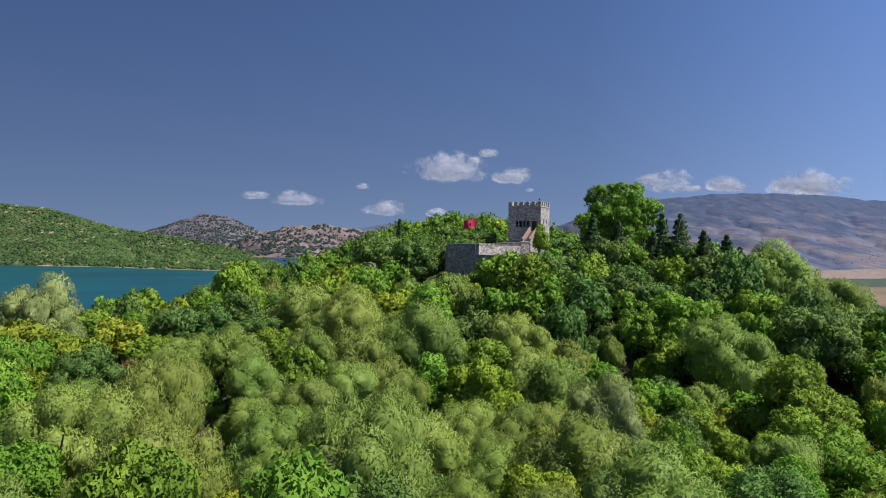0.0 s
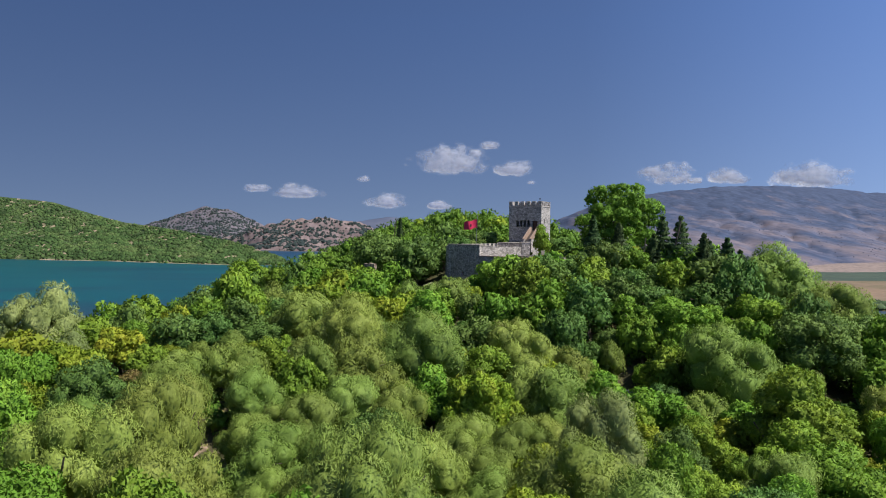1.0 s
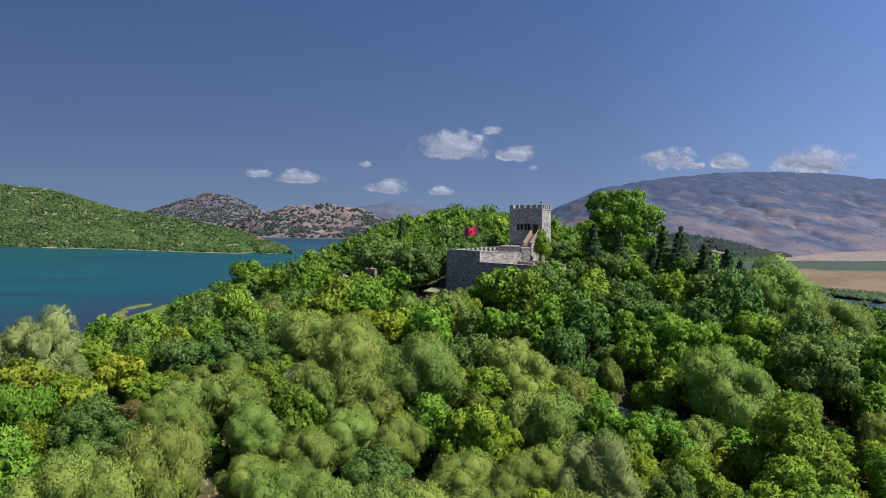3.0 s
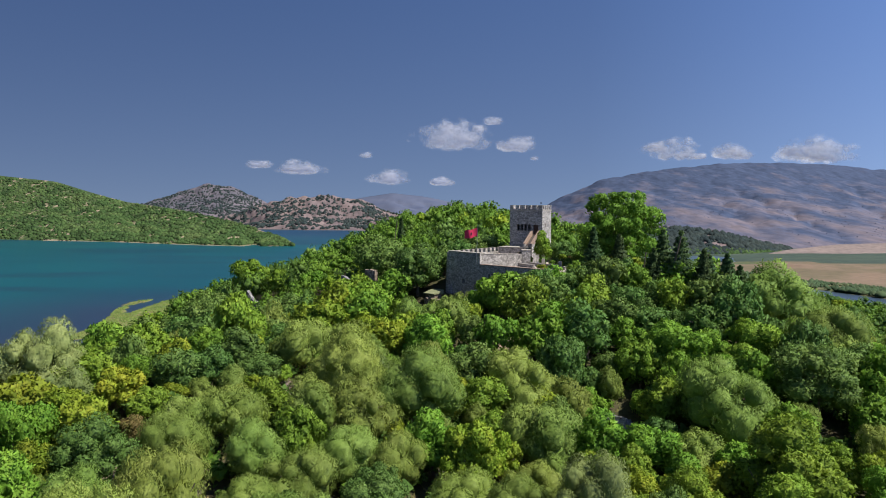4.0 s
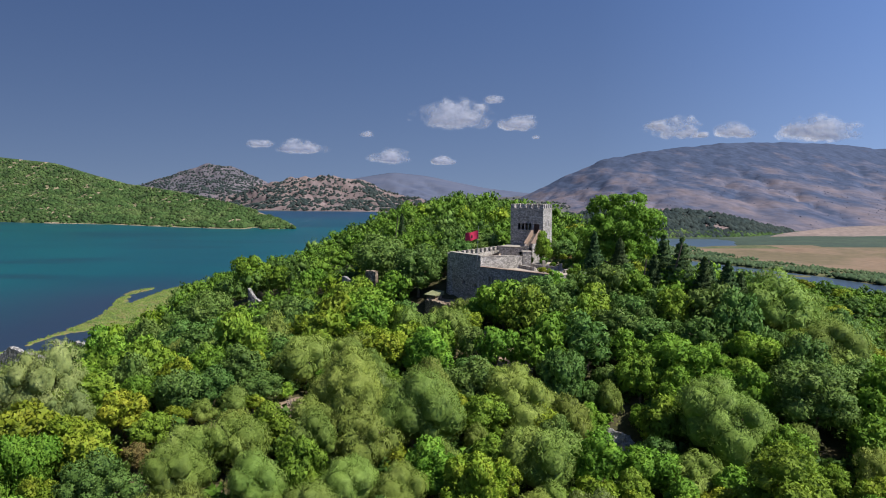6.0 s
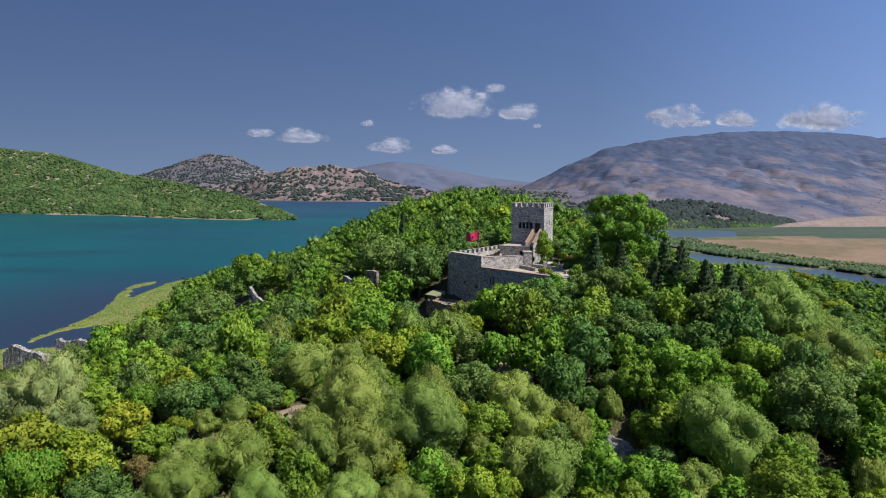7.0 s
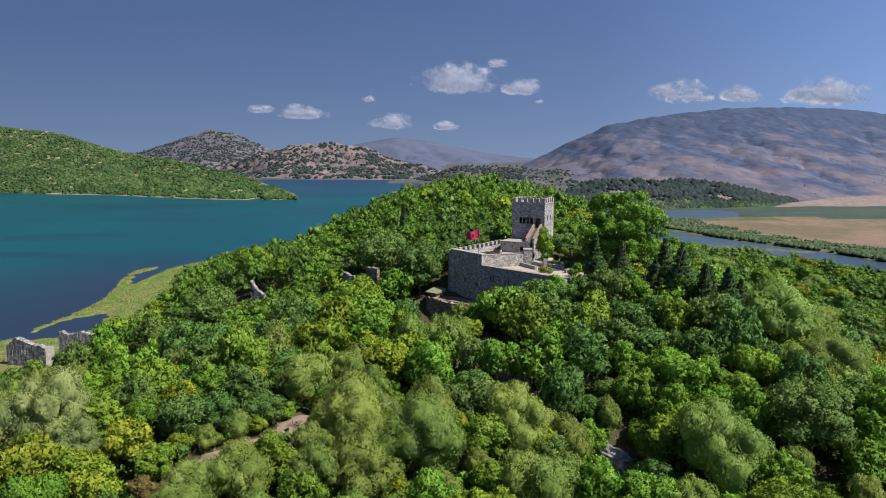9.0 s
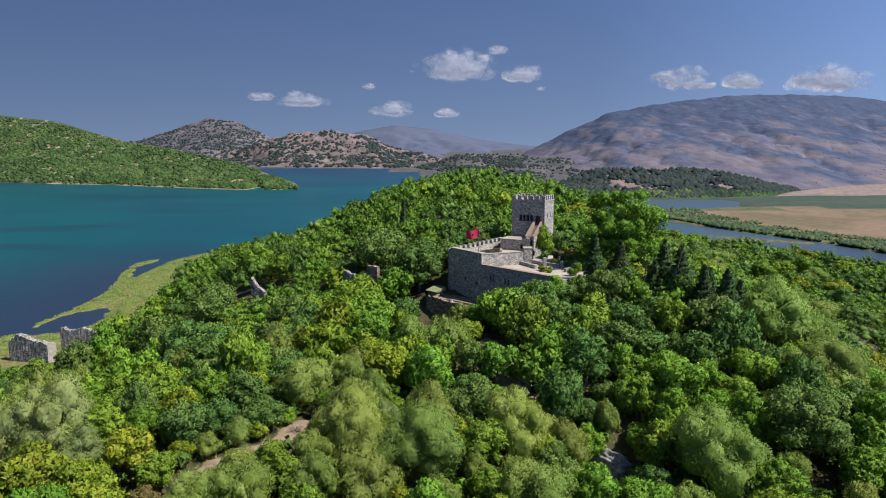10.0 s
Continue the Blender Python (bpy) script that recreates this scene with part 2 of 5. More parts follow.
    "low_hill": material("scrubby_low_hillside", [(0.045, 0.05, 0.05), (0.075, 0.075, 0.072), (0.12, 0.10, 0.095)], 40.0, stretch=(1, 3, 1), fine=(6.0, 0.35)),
    # blue haze is painted into the slope colours, deeper higher up
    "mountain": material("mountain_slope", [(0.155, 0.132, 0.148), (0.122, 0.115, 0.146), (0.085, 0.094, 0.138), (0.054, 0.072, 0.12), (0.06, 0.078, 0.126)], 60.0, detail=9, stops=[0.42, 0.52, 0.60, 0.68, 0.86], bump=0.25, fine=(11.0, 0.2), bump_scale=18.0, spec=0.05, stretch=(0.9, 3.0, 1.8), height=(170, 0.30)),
    # aerial haze painted as base colour, close to the sky's blue
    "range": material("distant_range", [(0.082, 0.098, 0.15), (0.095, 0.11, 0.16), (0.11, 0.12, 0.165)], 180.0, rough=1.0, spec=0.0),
}


def water_material():
    m = bpy.data.materials.new("lake_water")
    m.use_nodes = True
    n, k = m.node_tree.nodes, m.node_tree.links
    b = n["Principled BSDF"]
    b.inputs["Roughness"].default_value, b.inputs["IOR"].default_value = 0.3, 1.33
    b.inputs["Specular IOR Level"].default_value = 0.16
    geo, mp = n.new("ShaderNodeNewGeometry"), n.new("ShaderNodeMapping")
    mp.inputs["Scale"].default_value, mp.inputs["Rotation"].default_value = (0.0035, 0.007, 1), (0, 0, 0.5)
    tex = n.new("ShaderNodeTexNoise")
    tex.inputs["Scale"].default_value, tex.inputs["Detail"].default_value = 1.0, 5
    ramp = n.new("ShaderNodeValToRGB")
    ramp.color_ramp.elements.new(0.5)
    for e, c, s in zip(ramp.color_ramp.elements, [(0.003, 0.042, 0.060), (0.002, 0.068, 0.080), (0.002, 0.088, 0.092)], (0.30, 0.5, 0.72)):
        e.position, e.color = s, (*c, 1)
    k.new(geo.outputs["Position"], mp.inputs["Vector"])
    k.new(mp.outputs[0], tex.inputs["Vector"])
    k.new(tex.outputs[0], ramp.inputs[0])
    parts, out = n.new("ShaderNodeSeparateXYZ"), ramp.outputs[0]
    k.new(geo.outputs["Position"], parts.inputs[0])
    # sky reflection put into the river's grey-blue; colour turns bluer far off
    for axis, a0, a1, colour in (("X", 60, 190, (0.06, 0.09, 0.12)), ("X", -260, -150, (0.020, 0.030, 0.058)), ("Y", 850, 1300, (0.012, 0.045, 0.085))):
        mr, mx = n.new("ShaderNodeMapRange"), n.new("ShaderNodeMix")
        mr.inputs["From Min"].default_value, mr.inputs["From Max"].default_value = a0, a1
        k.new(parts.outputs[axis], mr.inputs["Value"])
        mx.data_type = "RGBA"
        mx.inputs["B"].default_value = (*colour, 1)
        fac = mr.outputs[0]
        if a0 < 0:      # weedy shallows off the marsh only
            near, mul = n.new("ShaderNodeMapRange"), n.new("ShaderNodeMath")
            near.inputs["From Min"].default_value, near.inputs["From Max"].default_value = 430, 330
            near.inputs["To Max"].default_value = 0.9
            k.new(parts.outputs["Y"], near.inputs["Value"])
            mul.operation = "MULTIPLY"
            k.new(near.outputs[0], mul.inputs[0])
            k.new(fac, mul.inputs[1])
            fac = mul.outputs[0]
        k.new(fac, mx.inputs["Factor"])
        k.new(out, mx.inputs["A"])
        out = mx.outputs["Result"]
    weed, wmap, wmix, wr = n.new("ShaderNodeTexNoise"), n.new("ShaderNodeMapping"), n.new("ShaderNodeMix"), n.new("ShaderNodeMapRange")     # dark weed banks under the surface
    wmap.inputs["Scale"].default_value = (0.006, 0.02, 1)
    weed.inputs["Scale"].default_value, weed.inputs["Detail"].default_value = 1.0, 4
    k.new(geo.outputs["Position"], wmap.inputs["Vector"])
    k.new(wmap.outputs[0], weed.inputs["Vector"])
    wr.inputs["From Min"].default_value, wr.inputs["From Max"].default_value, wr.inputs["To Max"].default_value = 0.56, 0.70, 0.75
    k.new(weed.outputs[0], wr.inputs["Value"])
    wmix.data_type = "RGBA"
    wmix.inputs["B"].default_value = (0.008, 0.032, 0.05, 1)
    k.new(wr.outputs[0], wmix.inputs["Factor"])
    k.new(out, wmix.inputs["A"])
    out = wmix.outputs["Result"]
    k.new(out, b.inputs["Base Color"])
    t3, bp = n.new("ShaderNodeTexNoise"), n.new("ShaderNodeBump")
    t3.inputs["Scale"].default_value, t3.inputs["Detail"].default_value = 0.8, 4
    bp.inputs["Strength"].default_value, bp.inputs["Distance"].default_value = 0.35, 0.12
    k.new(geo.outputs["Position"], t3.inputs["Vector"])
    k.new(t3.outputs[0], bp.inputs["Height"])
    k.new(bp.outputs[0], b.inputs["Normal"])
    return m


M["water"] = water_material()


def cloud_material():
    """White, lit by the sun, thinning to nothing towards a ragged rim; the base is flatter than the top."""
    m = bpy.data.materials.new("cloud")
    m.use_nodes = True
    n, k = m.node_tree.nodes, m.node_tree.links

    def calc(op, a, b, c=None):
        q = n.new("ShaderNodeMath")
        q.operation = op
        for i, v in enumerate((a, b, c)):
            if v is None:
                continue
            if isinstance(v, (int, float)):
                q.inputs[i].default_value = v
            else:
                k.new(v, q.inputs[i])
        return q.outputs[0]
    tc, sep, info = n.new("ShaderNodeTexCoord"), n.new("ShaderNodeSeparateXYZ"), n.new("ShaderNodeObjectInfo")
    k.new(tc.outputs["Generated"], sep.inputs[0])
    u = calc("MULTIPLY_ADD", sep.outputs["X"], 2, -1)
    w = calc("MULTIPLY_ADD", sep.outputs["Z"], 2.0, -0.75)
    w = calc("MAXIMUM", w, calc("MULTIPLY", w, -2.1))
    far = calc("ADD", calc("MULTIPLY", u, u), calc("MULTIPLY", w, w))
    tex, fine, at = n.new("ShaderNodeTexNoise"), n.new("ShaderNodeTexNoise"), n.new("ShaderNodeMapping")
    k.new(tc.outputs["Object"], at.inputs["Vector"])
    at.inputs["Scale"].default_value = (0.011, 0.0, 0.016)
    tex.noise_dimensions = fine.noise_dimensions = "4D"
    tex.inputs["Scale"].default_value, tex.inputs["Detail"].default_value, tex.inputs["Roughness"].default_value = 1.0, 6, 0.55
    k.new(at.outputs[0], tex.inputs["Vector"])
    k.new(calc("MULTIPLY", info.outputs["Random"], 40.0), tex.inputs["W"])
    body = calc("SUBTRACT", calc("MULTIPLY_ADD", tex.outputs[0], 2.6, -0.62), far)
    ramp = n.new("ShaderNodeMapRange")
    ramp.interpolation_type = "SMOOTHSTEP"
    ramp.inputs["From Min"].default_value, ramp.inputs["From Max"].default_value = -0.12, 0.95
    k.new(body, ramp.inputs["Value"])
    diff, lit, both = n.new("ShaderNodeBsdfDiffuse"), n.new("ShaderNodeBsdfTranslucent"), n.new("ShaderNodeMixShader")
    for s in (diff, lit):
        s.inputs["Color"].default_value = (0.88, 0.88, 0.90, 1)
    both.inputs[0].default_value = 0.5
    clear, mix, bump = n.new("ShaderNodeBsdfTransparent"), n.new("ShaderNodeMixShader"), n.new("ShaderNodeBump")
    bump.inputs["Strength"].default_value, bump.inputs["Distance"].default_value = 0.14, 30.0
    k.new(body, bump.inputs["Height"])
    k.new(bump.outputs[0], diff.inputs["Normal"])
    k.new(diff.outputs[0], both.inputs[1])
    k.new(lit.outputs[0], both.inputs[2])
    k.new(ramp.outputs[0], mix.inputs[0])
    k.new(clear.outputs[0], mix.inputs[1])
    k.new(both.outputs[0], mix.inputs[2])
    k.new(mix.outputs[0], n["Material Output"].inputs["Surface"])
    return m


M["cloud"] = cloud_material()


# ---- builders ----
def mesh_of(name, verts, faces, mats, index=None, smooth=False):
    me = bpy.data.meshes.new(name)
    me.from_pydata([tuple(v) for v in verts], [], faces)
    for m in mats if isinstance(mats, (list, tuple)) else [mats]:
        me.materials.append(m)
    if index is not None:
        me.polygons.foreach_set("material_index", np.asarray(index, np.int32))
    if smooth:
        me.polygons.foreach_set("use_smooth", np.ones(len(me.polygons), bool))
    me.update()
    return me


def quick_mesh(name, verts, sizes, loops, mat, smooth=None, normals=None):
    """A mesh straight from arrays: vertices, corners per face, corner indices."""
    me = bpy.data.meshes.new(name)
    verts, sizes, loops = np.asarray(verts, np.float32), np.asarray(sizes, np.int32), np.asarray(loops, np.int32)
    me.vertices.add(len(verts))
    me.vertices.foreach_set("co", verts.ravel())
    me.loops.add(len(loops))
    me.loops.foreach_set("vertex_index", loops)
    me.polygons.add(len(sizes))
    me.polygons.foreach_set("loop_start", np.r_[0, np.cumsum(sizes)[:-1]].astype(np.int32))
    if smooth is not None:
        me.polygons.foreach_set("use_smooth", np.asarray(smooth, bool))
    me.materials.append(mat)
    me.update(calc_edges=True)
    me.validate()
    if normals is not None:
        me.polygons.foreach_set("use_smooth", np.ones(len(me.polygons), bool))
        me.normals_split_custom_set_from_vertices(normals)
    return me


def thing(name, label, category, at=(0, 0, 0), turn=0.0, group="", kind=""):
    ob = new(name)
    ob.matrix_world = pose(*at, 0, 0, turn)
    return tagged(ob, label, category, group, kind)


def part(name, bm, mat, parent, label=""):
    """Links a bmesh, or a mesh, as one object under a thing or a part."""
    if isinstance(bm, bmesh.types.BMesh):
        me = bpy.data.meshes.new(name)
        bm.to_mesh(me)
        bm.free()
        me.materials.append(mat)
    else:
        me = bm
    ob = new(name, me)
    ob.parent = parent
    return tagged(ob, label)


def box(bm, lo, hi, bevel=0.0):
    made = bmesh.ops.create_cube(bm, size=1)["verts"]
    for v in made:
        v.co = Vector([lo[i] + (v.co[i] + 0.5) * (hi[i] - lo[i]) for i in range(3)])
    if bevel:
        bmesh.ops.bevel(bm, geom=list({e for v in made for e in v.link_edges}), offset=bevel, segments=1, affect="EDGES")
    return bm


def solid(*boxes, bevel=0.0):
    bm = bmesh.new()
    for lo, hi in boxes:
        box(bm, lo, hi, bevel)
    return bm


def prism(outline, z0, z1):
    """A solid from an outline in plan; z1 may be a list, one height a corner."""
    n = len(outline)
    tops = z1 if isinstance(z1, (list, tuple)) else [z1] * n
    verts = [(x, y, z0) for x, y in outline] + [(x, y, z) for (x, y), z in zip(outline, tops)]
    bm = bmesh.new()
    vs = [bm.verts.new(v) for v in verts]
    bm.faces.new(vs[:n][::-1])
    bm.faces.new(vs[n:])
    for i in range(n):
        j = (i + 1) % n
        bm.faces.new((vs[i], vs[j], vs[n + j], vs[n + i]))
    bmesh.ops.recalc_face_normals(bm, faces=bm.faces)
    return bm


# ---- ground, lake and river ----
SHORE = [(-430, -300), (-230, 60), (-165, 180), (-140, 219), (-137, 223), (-131, 222), (-120, 226), (-118, 239), (-124, 261), (-134, 247), (-135, 231), (-138, 233),
         (-136, 256), (-137, 283), (-147, 319), (-153, 340), (-155, 355), (-147, 366), (-145, 359), (-149, 342), (-139, 316), (-139, 330), (-139, 359), (-132, 381),
         (-110, 420), (-60, 470), (0, 490), (60, 490), (110, 470), (150, 430), (180, 398), (201, 360), (211, 336), (240, 290), (330, 200), (560, 50), (560, -300)]
POND = [(-110, 223), (-113, 237), (-110, 240), (-106, 233), (-105.5, 224)]
MARSH = [(-150, 205), (-150, 400), (-128, 360), (-121, 318), (-112, 280), (-106, 250), (-101, 232), (-98, 215), (-98, 196), (-120, 190)]
PLAIN = [(237, 378), (223, 420), (192, 478), (168, 527), (177, 596), (195, 629), (266, 638), (286, 701), (182, 730), (60, 1000), (-12, 1120), (-87, 1330), (-210, 1457),
         (-331, 1490), (-1300, 1700), (-4700, 2300), (-4700, 4700), (4700, 4700), (4700, -400), (1200, -250), (330, 290)]
SPIT = [(163, 458), (182, 441), (220, 419), (217, 412), (178, 433), (160, 451)]


def inside_distance(x, y, poly):
    """Signed distance to a polygon's rim, positive inside."""
    p = np.array(poly, float)
    q = np.roll(p, -1, 0)
    best, odd = np.full(x.shape, 1e9), np.zeros(x.shape, bool)
    for (ax, ay), (bx, by) in zip(p, q):
        dx, dy = bx - ax, by - ay
        t = np.clip(((x - ax) * dx + (y - ay) * dy) / (dx * dx + dy * dy), 0, 1)
        best = np.minimum(best, np.hypot(x - ax - t * dx, y - ay - t * dy))
        with np.errstate(divide="ignore", invalid="ignore"):
            odd ^= ((ay > y) != (by > y)) & (x < dx * (y - ay) / (dy if dy else 1e-9) + ax)
    return np.where(odd, best, -best)


BUMPS = [(15, 190, 45, 22.7), (0, 275, 50, 28.0), (25, 345, 50, 22.5), (62, 275, 34, 5.0), (-12, 105, 32, 11.1), (-45, 80, 28, 8.3), (10, 50, 40, 8.7), (50, 105, 28, 13.1),
         (25, 145, 28, 9.9), (0, -20, 60, 15.5), (-60, 185, 40, 8.6), (85, 200, 50, 5.2), (-80, 60, 45, 5.4), (90, 80, 45, 4.2), (-80, 300, 50, 1.6),
         (110, 330, 50, 2.4), (0, 430, 50, 3.2), (0, -100, 60, 5.3), (-90, 130, 40, 1.3), (15, 80, 20, -5.5), (2, 143, 9, -3.0), (-3, 139, 8, -8.0), (22, 89, 6, -3.0), (-105, 200, 18, -5.0)]


def wave(x, y, size, seed=0.0):
    """A cheap smooth unevenness between -1 and 1."""
    a, b = x / size + seed, y / size - 1.7 * seed
    return (np.sin(a * 2.1 + 1.3 * np.sin(b * 1.7)) + np.sin(b * 2.6 + 1.1 * np.sin(a * 1.9 + 2)) + np.sin((a + b) * 4.3 + seed) * 0.5) / 2.5


def ground_z(x, y):
    x, y = np.asarray(x, float), np.asarray(y, float)
    hill = sum(a * np.exp(-((x - cx) ** 2 + (y - cy) ** 2) / (2 * s * s)) for cx, cy, s, a in BUMPS)
    hill = hill + 0.5 * wave(x, y, 14) * np.clip(hill / 12, 0, 1) + 0.15 * wave(x, y, 5, 3)
    hill = 0.6 + np.maximum(hill - 0.6, 0) * np.clip(-inside_distance(x, y, MARSH) / 14, 0, 1)      # the flat marsh below the slope
    near = inside_distance(x, y, SHORE)
    near = near + np.where((x < -60) & (y > 150), 1.1 * wave(x, y, 4, 2) + 0.7 * wave(x, y, 1.9, 6), 0)      # a ragged, reedy edge
    pond = -inside_distance(x, y, POND)
    near = np.minimum(near, pond)
    land = np.maximum(hill, 0.55 + 0.15 * wave(x, y, 9)) * np.clip(near / 4, 0, 1)
    far = np.maximum(inside_distance(x, y, PLAIN), inside_distance(x, y, SPIT))
    plain = (0.9 + 0.3 * wave(x, y, 60, 1)) * np.clip(far / 4, 0, 1)
    bed = -2.5 * np.clip(np.minimum(-near, -far) / 5, 0, 1)
    return np.where(near > 0, land, np.where(far > 0, plain, bed))


def steps(lo, hi, fine_lo, fine_hi, d, grow=1.22):
    mid = list(np.arange(fine_lo, fine_hi + d / 2, d))
    a, s = fine_lo, d
    left = []
    while a > lo:
        s *= grow
        a -= s
        left.append(max(a, lo))
    b, s = mid[-1], d
    right = []
    while b < hi:
        s *= grow
        b += s
        right.append(min(b, hi))
    return np.array(left[::-1] + mid + right)


def grid_faces(nx, ny):
    i = np.arange((nx - 1) * (ny - 1))
    c = i % (nx - 1) + (i // (nx - 1)) * nx
    return np.stack([c, c + 1, c + nx + 1, c + nx], 1)


PATHS = [[(-27, 73.5), (-23, 78.3), (-19.4, 82), (-17.5, 88.5)], [(-33, 61), (-28, 64.5)], [(12, 98), (10, 106), (7, 116)], [(-23.5, 61), (-21.6, 55)], [(-11.5, 58.5), (-9.5, 57)],
         [(15, 88.6), (16.5, 87)], [(20.5, 84), (23, 91)], [(50, 112), (48.8, 106)], [(-11.5, 99.5), (-9.5, 99.5)], [(92, 146), (99, 160), (103, 176), (112, 190)], [(-100, 186), (-88, 196), (-80, 205)]]


def near_path(x, y, width):
    best = np.full(np.shape(x), 1e9)
    for line in PATHS:
        for (ax, ay), (bx, by) in zip(line, line[1:]):
            dx, dy = bx - ax, by - ay
            t = np.clip(((x - ax) * dx + (y - ay) * dy) / (dx * dx + dy * dy), 0, 1)
            best = np.minimum(best, np.hypot(x - ax - t * dx, y - ay - t * dy))
    return best < width


gx = np.unique(np.r_[steps(-4700, 4700, -170, 260, 3.4), np.arange(-44, 60, 2.0), np.arange(-145, -96, 1.6)].round(2))
gy = np.unique(np.r_[steps(-400, 4700, -20, 540, 3.4), np.arange(48, 122, 2.0), np.arange(184, 262, 1.8)].round(2))
X, Y = np.meshgrid(gx, gy)
Z = ground_z(X, Y)
quads = grid_faces(len(gx), len(gy))
cx, cy = X.ravel()[quads].mean(1), Y.ravel()[quads].mean(1)
zone = np.where(inside_distance(cx, cy, SHORE) > -1.5, 0, 2)
zone[(zone == 0) & ((Z.ravel()[quads].mean(1) < 2.5) | (inside_distance(cx, cy, MARSH) > -3 + 2 * wave(cx, cy, 5)) | (cx < -80) & (cy > 150)) & (cx < 0)] = 1
rim = inside_distance(cx, cy, PLAIN)
zone[(zone == 2) & (rim < 30 + 16 * wave(cx, cy, 40))] = 4
zone[((zone == 2) | (zone == 4)) & (cy > 632 + 8 * wave(cx, cy, 70) - 0.1 * np.abs(cx - 300))] = 6
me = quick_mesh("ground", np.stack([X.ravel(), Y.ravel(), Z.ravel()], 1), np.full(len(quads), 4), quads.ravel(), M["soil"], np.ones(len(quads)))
zone[((zone == 2) | (zone == 4) | (zone == 6)) & (cy > 1000)] = 5
for key in ("marsh", "field", "path", "meadow", "low_hill", "reeds"):
    me.materials.append(M[key])
me.polygons.foreach_set("material_index", zone.astype(np.int32))
tagged(new("ground", me), "wooded hill, marshy shore and dry plain", "ground", kind="structure")
for k, line in enumerate(PATHS):                                       # bare earth showing between the trees, with uneven rims
    p = np.array(line, float)
    seg = np.r_[0, np.cumsum(np.hypot(*np.diff(p, axis=0).T))]
    m = max(9, int(seg[-1] / 0.5))
    s = np.linspace(-1.2, seg[-1] + 1.2, m)
    mid_x = np.interp(s, seg, p[:, 0]) + np.where(s < 0, s, np.maximum(s - seg[-1], 0)) * 0.6
    mid_y = np.interp(s, seg, p[:, 1]) + np.where(s < 0, s, np.maximum(s - seg[-1], 0)) * 0.8
    dx, dy = np.gradient(mid_x), np.gradient(mid_y)
    d = np.hypot(dx, dy) + 1e-6
    wide = np.where(p[:, 0].max() > 70, 2.8, 2.0) * np.sqrt(np.clip(1 - (2 * np.linspace(0, 1, m) - 1) ** 6, 0.02, 1))
    across = np.linspace(-1, 1, 9)[None]
    rim_l, rim_r = 1 + 0.35 * wave(s, 0 * s + k, 1.1, k), 1 + 0.35 * wave(s, 0 * s + k, 1.3, k + 4)
    off = across * wide[:, None] * np.where(across < 0, rim_l[:, None], rim_r[:, None])
    px_, py_ = mid_x[:, None] - dy[:, None] / d[:, None] * off, mid_y[:, None] + dx[:, None] / d[:, None] * off
    pz_ = ground_z(px_, py_) + 0.12 - 0.5 * np.clip(np.abs(across) - 0.74, 0, 1) * (1 + 0.5 * wave(px_, py_, 0.6))
    fq_ = grid_faces(9, m)
    tagged(new("path", quick_mesh("path", np.stack([px_.ravel(), py_.ravel(), pz_.ravel()], 1), np.full(len(fq_), 4), fq_.ravel(), M["path"], np.ones(len(fq_)))), "patch of bare sandy earth between the trees", "path", kind="structure")
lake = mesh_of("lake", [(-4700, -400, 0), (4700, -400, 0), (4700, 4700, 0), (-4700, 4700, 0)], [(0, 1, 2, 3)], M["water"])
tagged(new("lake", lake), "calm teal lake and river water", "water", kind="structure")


# ---- hills and mountains ----
def open_soil(x, y):
    """Where the scrub leaves the soil open."""
    return wave(x, y * 0.6, 34, 2) + 0.6 * wave(x, y, 12, 5) > 0.98


def ridge(name, label, crest, fronts, back, mat, rough, n=90, rows=36, sharp=0.85, seed=0.0, lean=0.15, craggy=0.0):
    """A hill: a crest line (x, y, z), the depth of its near slope at each crest point, the depth of the far slope."""
    c = np.array(crest, float)
    u = np.linspace(0, len(c) - 1, n)
    i = np.arange(len(c))
    px_, py_, pz_ = (np.interp(u, i, c[:, j]) for j in range(3))
    ker = np.ones(5) / 5
    for a in (py_, pz_):
        a[2:-2] = np.convolve(a, ker, "valid")
    fr = np.interp(u, i, fronts)
    v = np.r_[np.linspace(0, 1, rows), 1 + np.linspace(0, 1, 9)[1:]]
    uu, vv = np.meshgrid(np.arange(n), v)
    t = np.where(vv <= 1, vv, 2 - vv)
    rise = np.clip(t, 0, 1) ** sharp * (1 - 0.12 * np.sin(t * math.pi))
    y = np.where(vv <= 1, py_[uu] - fr[uu] * (1 - vv), py_[uu] + back * (vv - 1))
    x = px_[uu] * (1 + (y - py_[uu]) / np.maximum(py_[uu], 1) * 0.9)
    top = pz_[uu]
    warp = 26 * wave(x, y, 70, seed + 9) + 10 * wave(x, y, 27, seed + 4)
    down = px_[uu] + warp + lean * (y - py_[uu])            # ravines run down from the crest
    cleft = (1 - np.clip(np.abs(wave(down, y * 0.15, rough[1], seed)) * 1.6, 0, 1)) ** 2
    rill = (1 - np.clip(np.abs(wave(down - lean * 0.8 * y, y * 0.2, rough[1] * 0.4, seed + 2)) * 1.6, 0, 1)) ** 2
    gully = rough[0] * (cleft * np.clip(4.4 * t * (1 - t) - 0.25, 0, 1) + 0.38 * rill * np.clip(3 * t - 0.2, 0, 1) * (1.08 - t))
    z = (top + 4) * rise - 4 - gully * np.clip(top / 20, 0.2, 1)
    z = z + craggy * np.clip(t, 0, 1) * (wave(x, y * 0.3, 34, seed + 3) + 0.5 * wave(x, y * 0.3, 14, seed + 6))
    f = grid_faces(n, len(v))
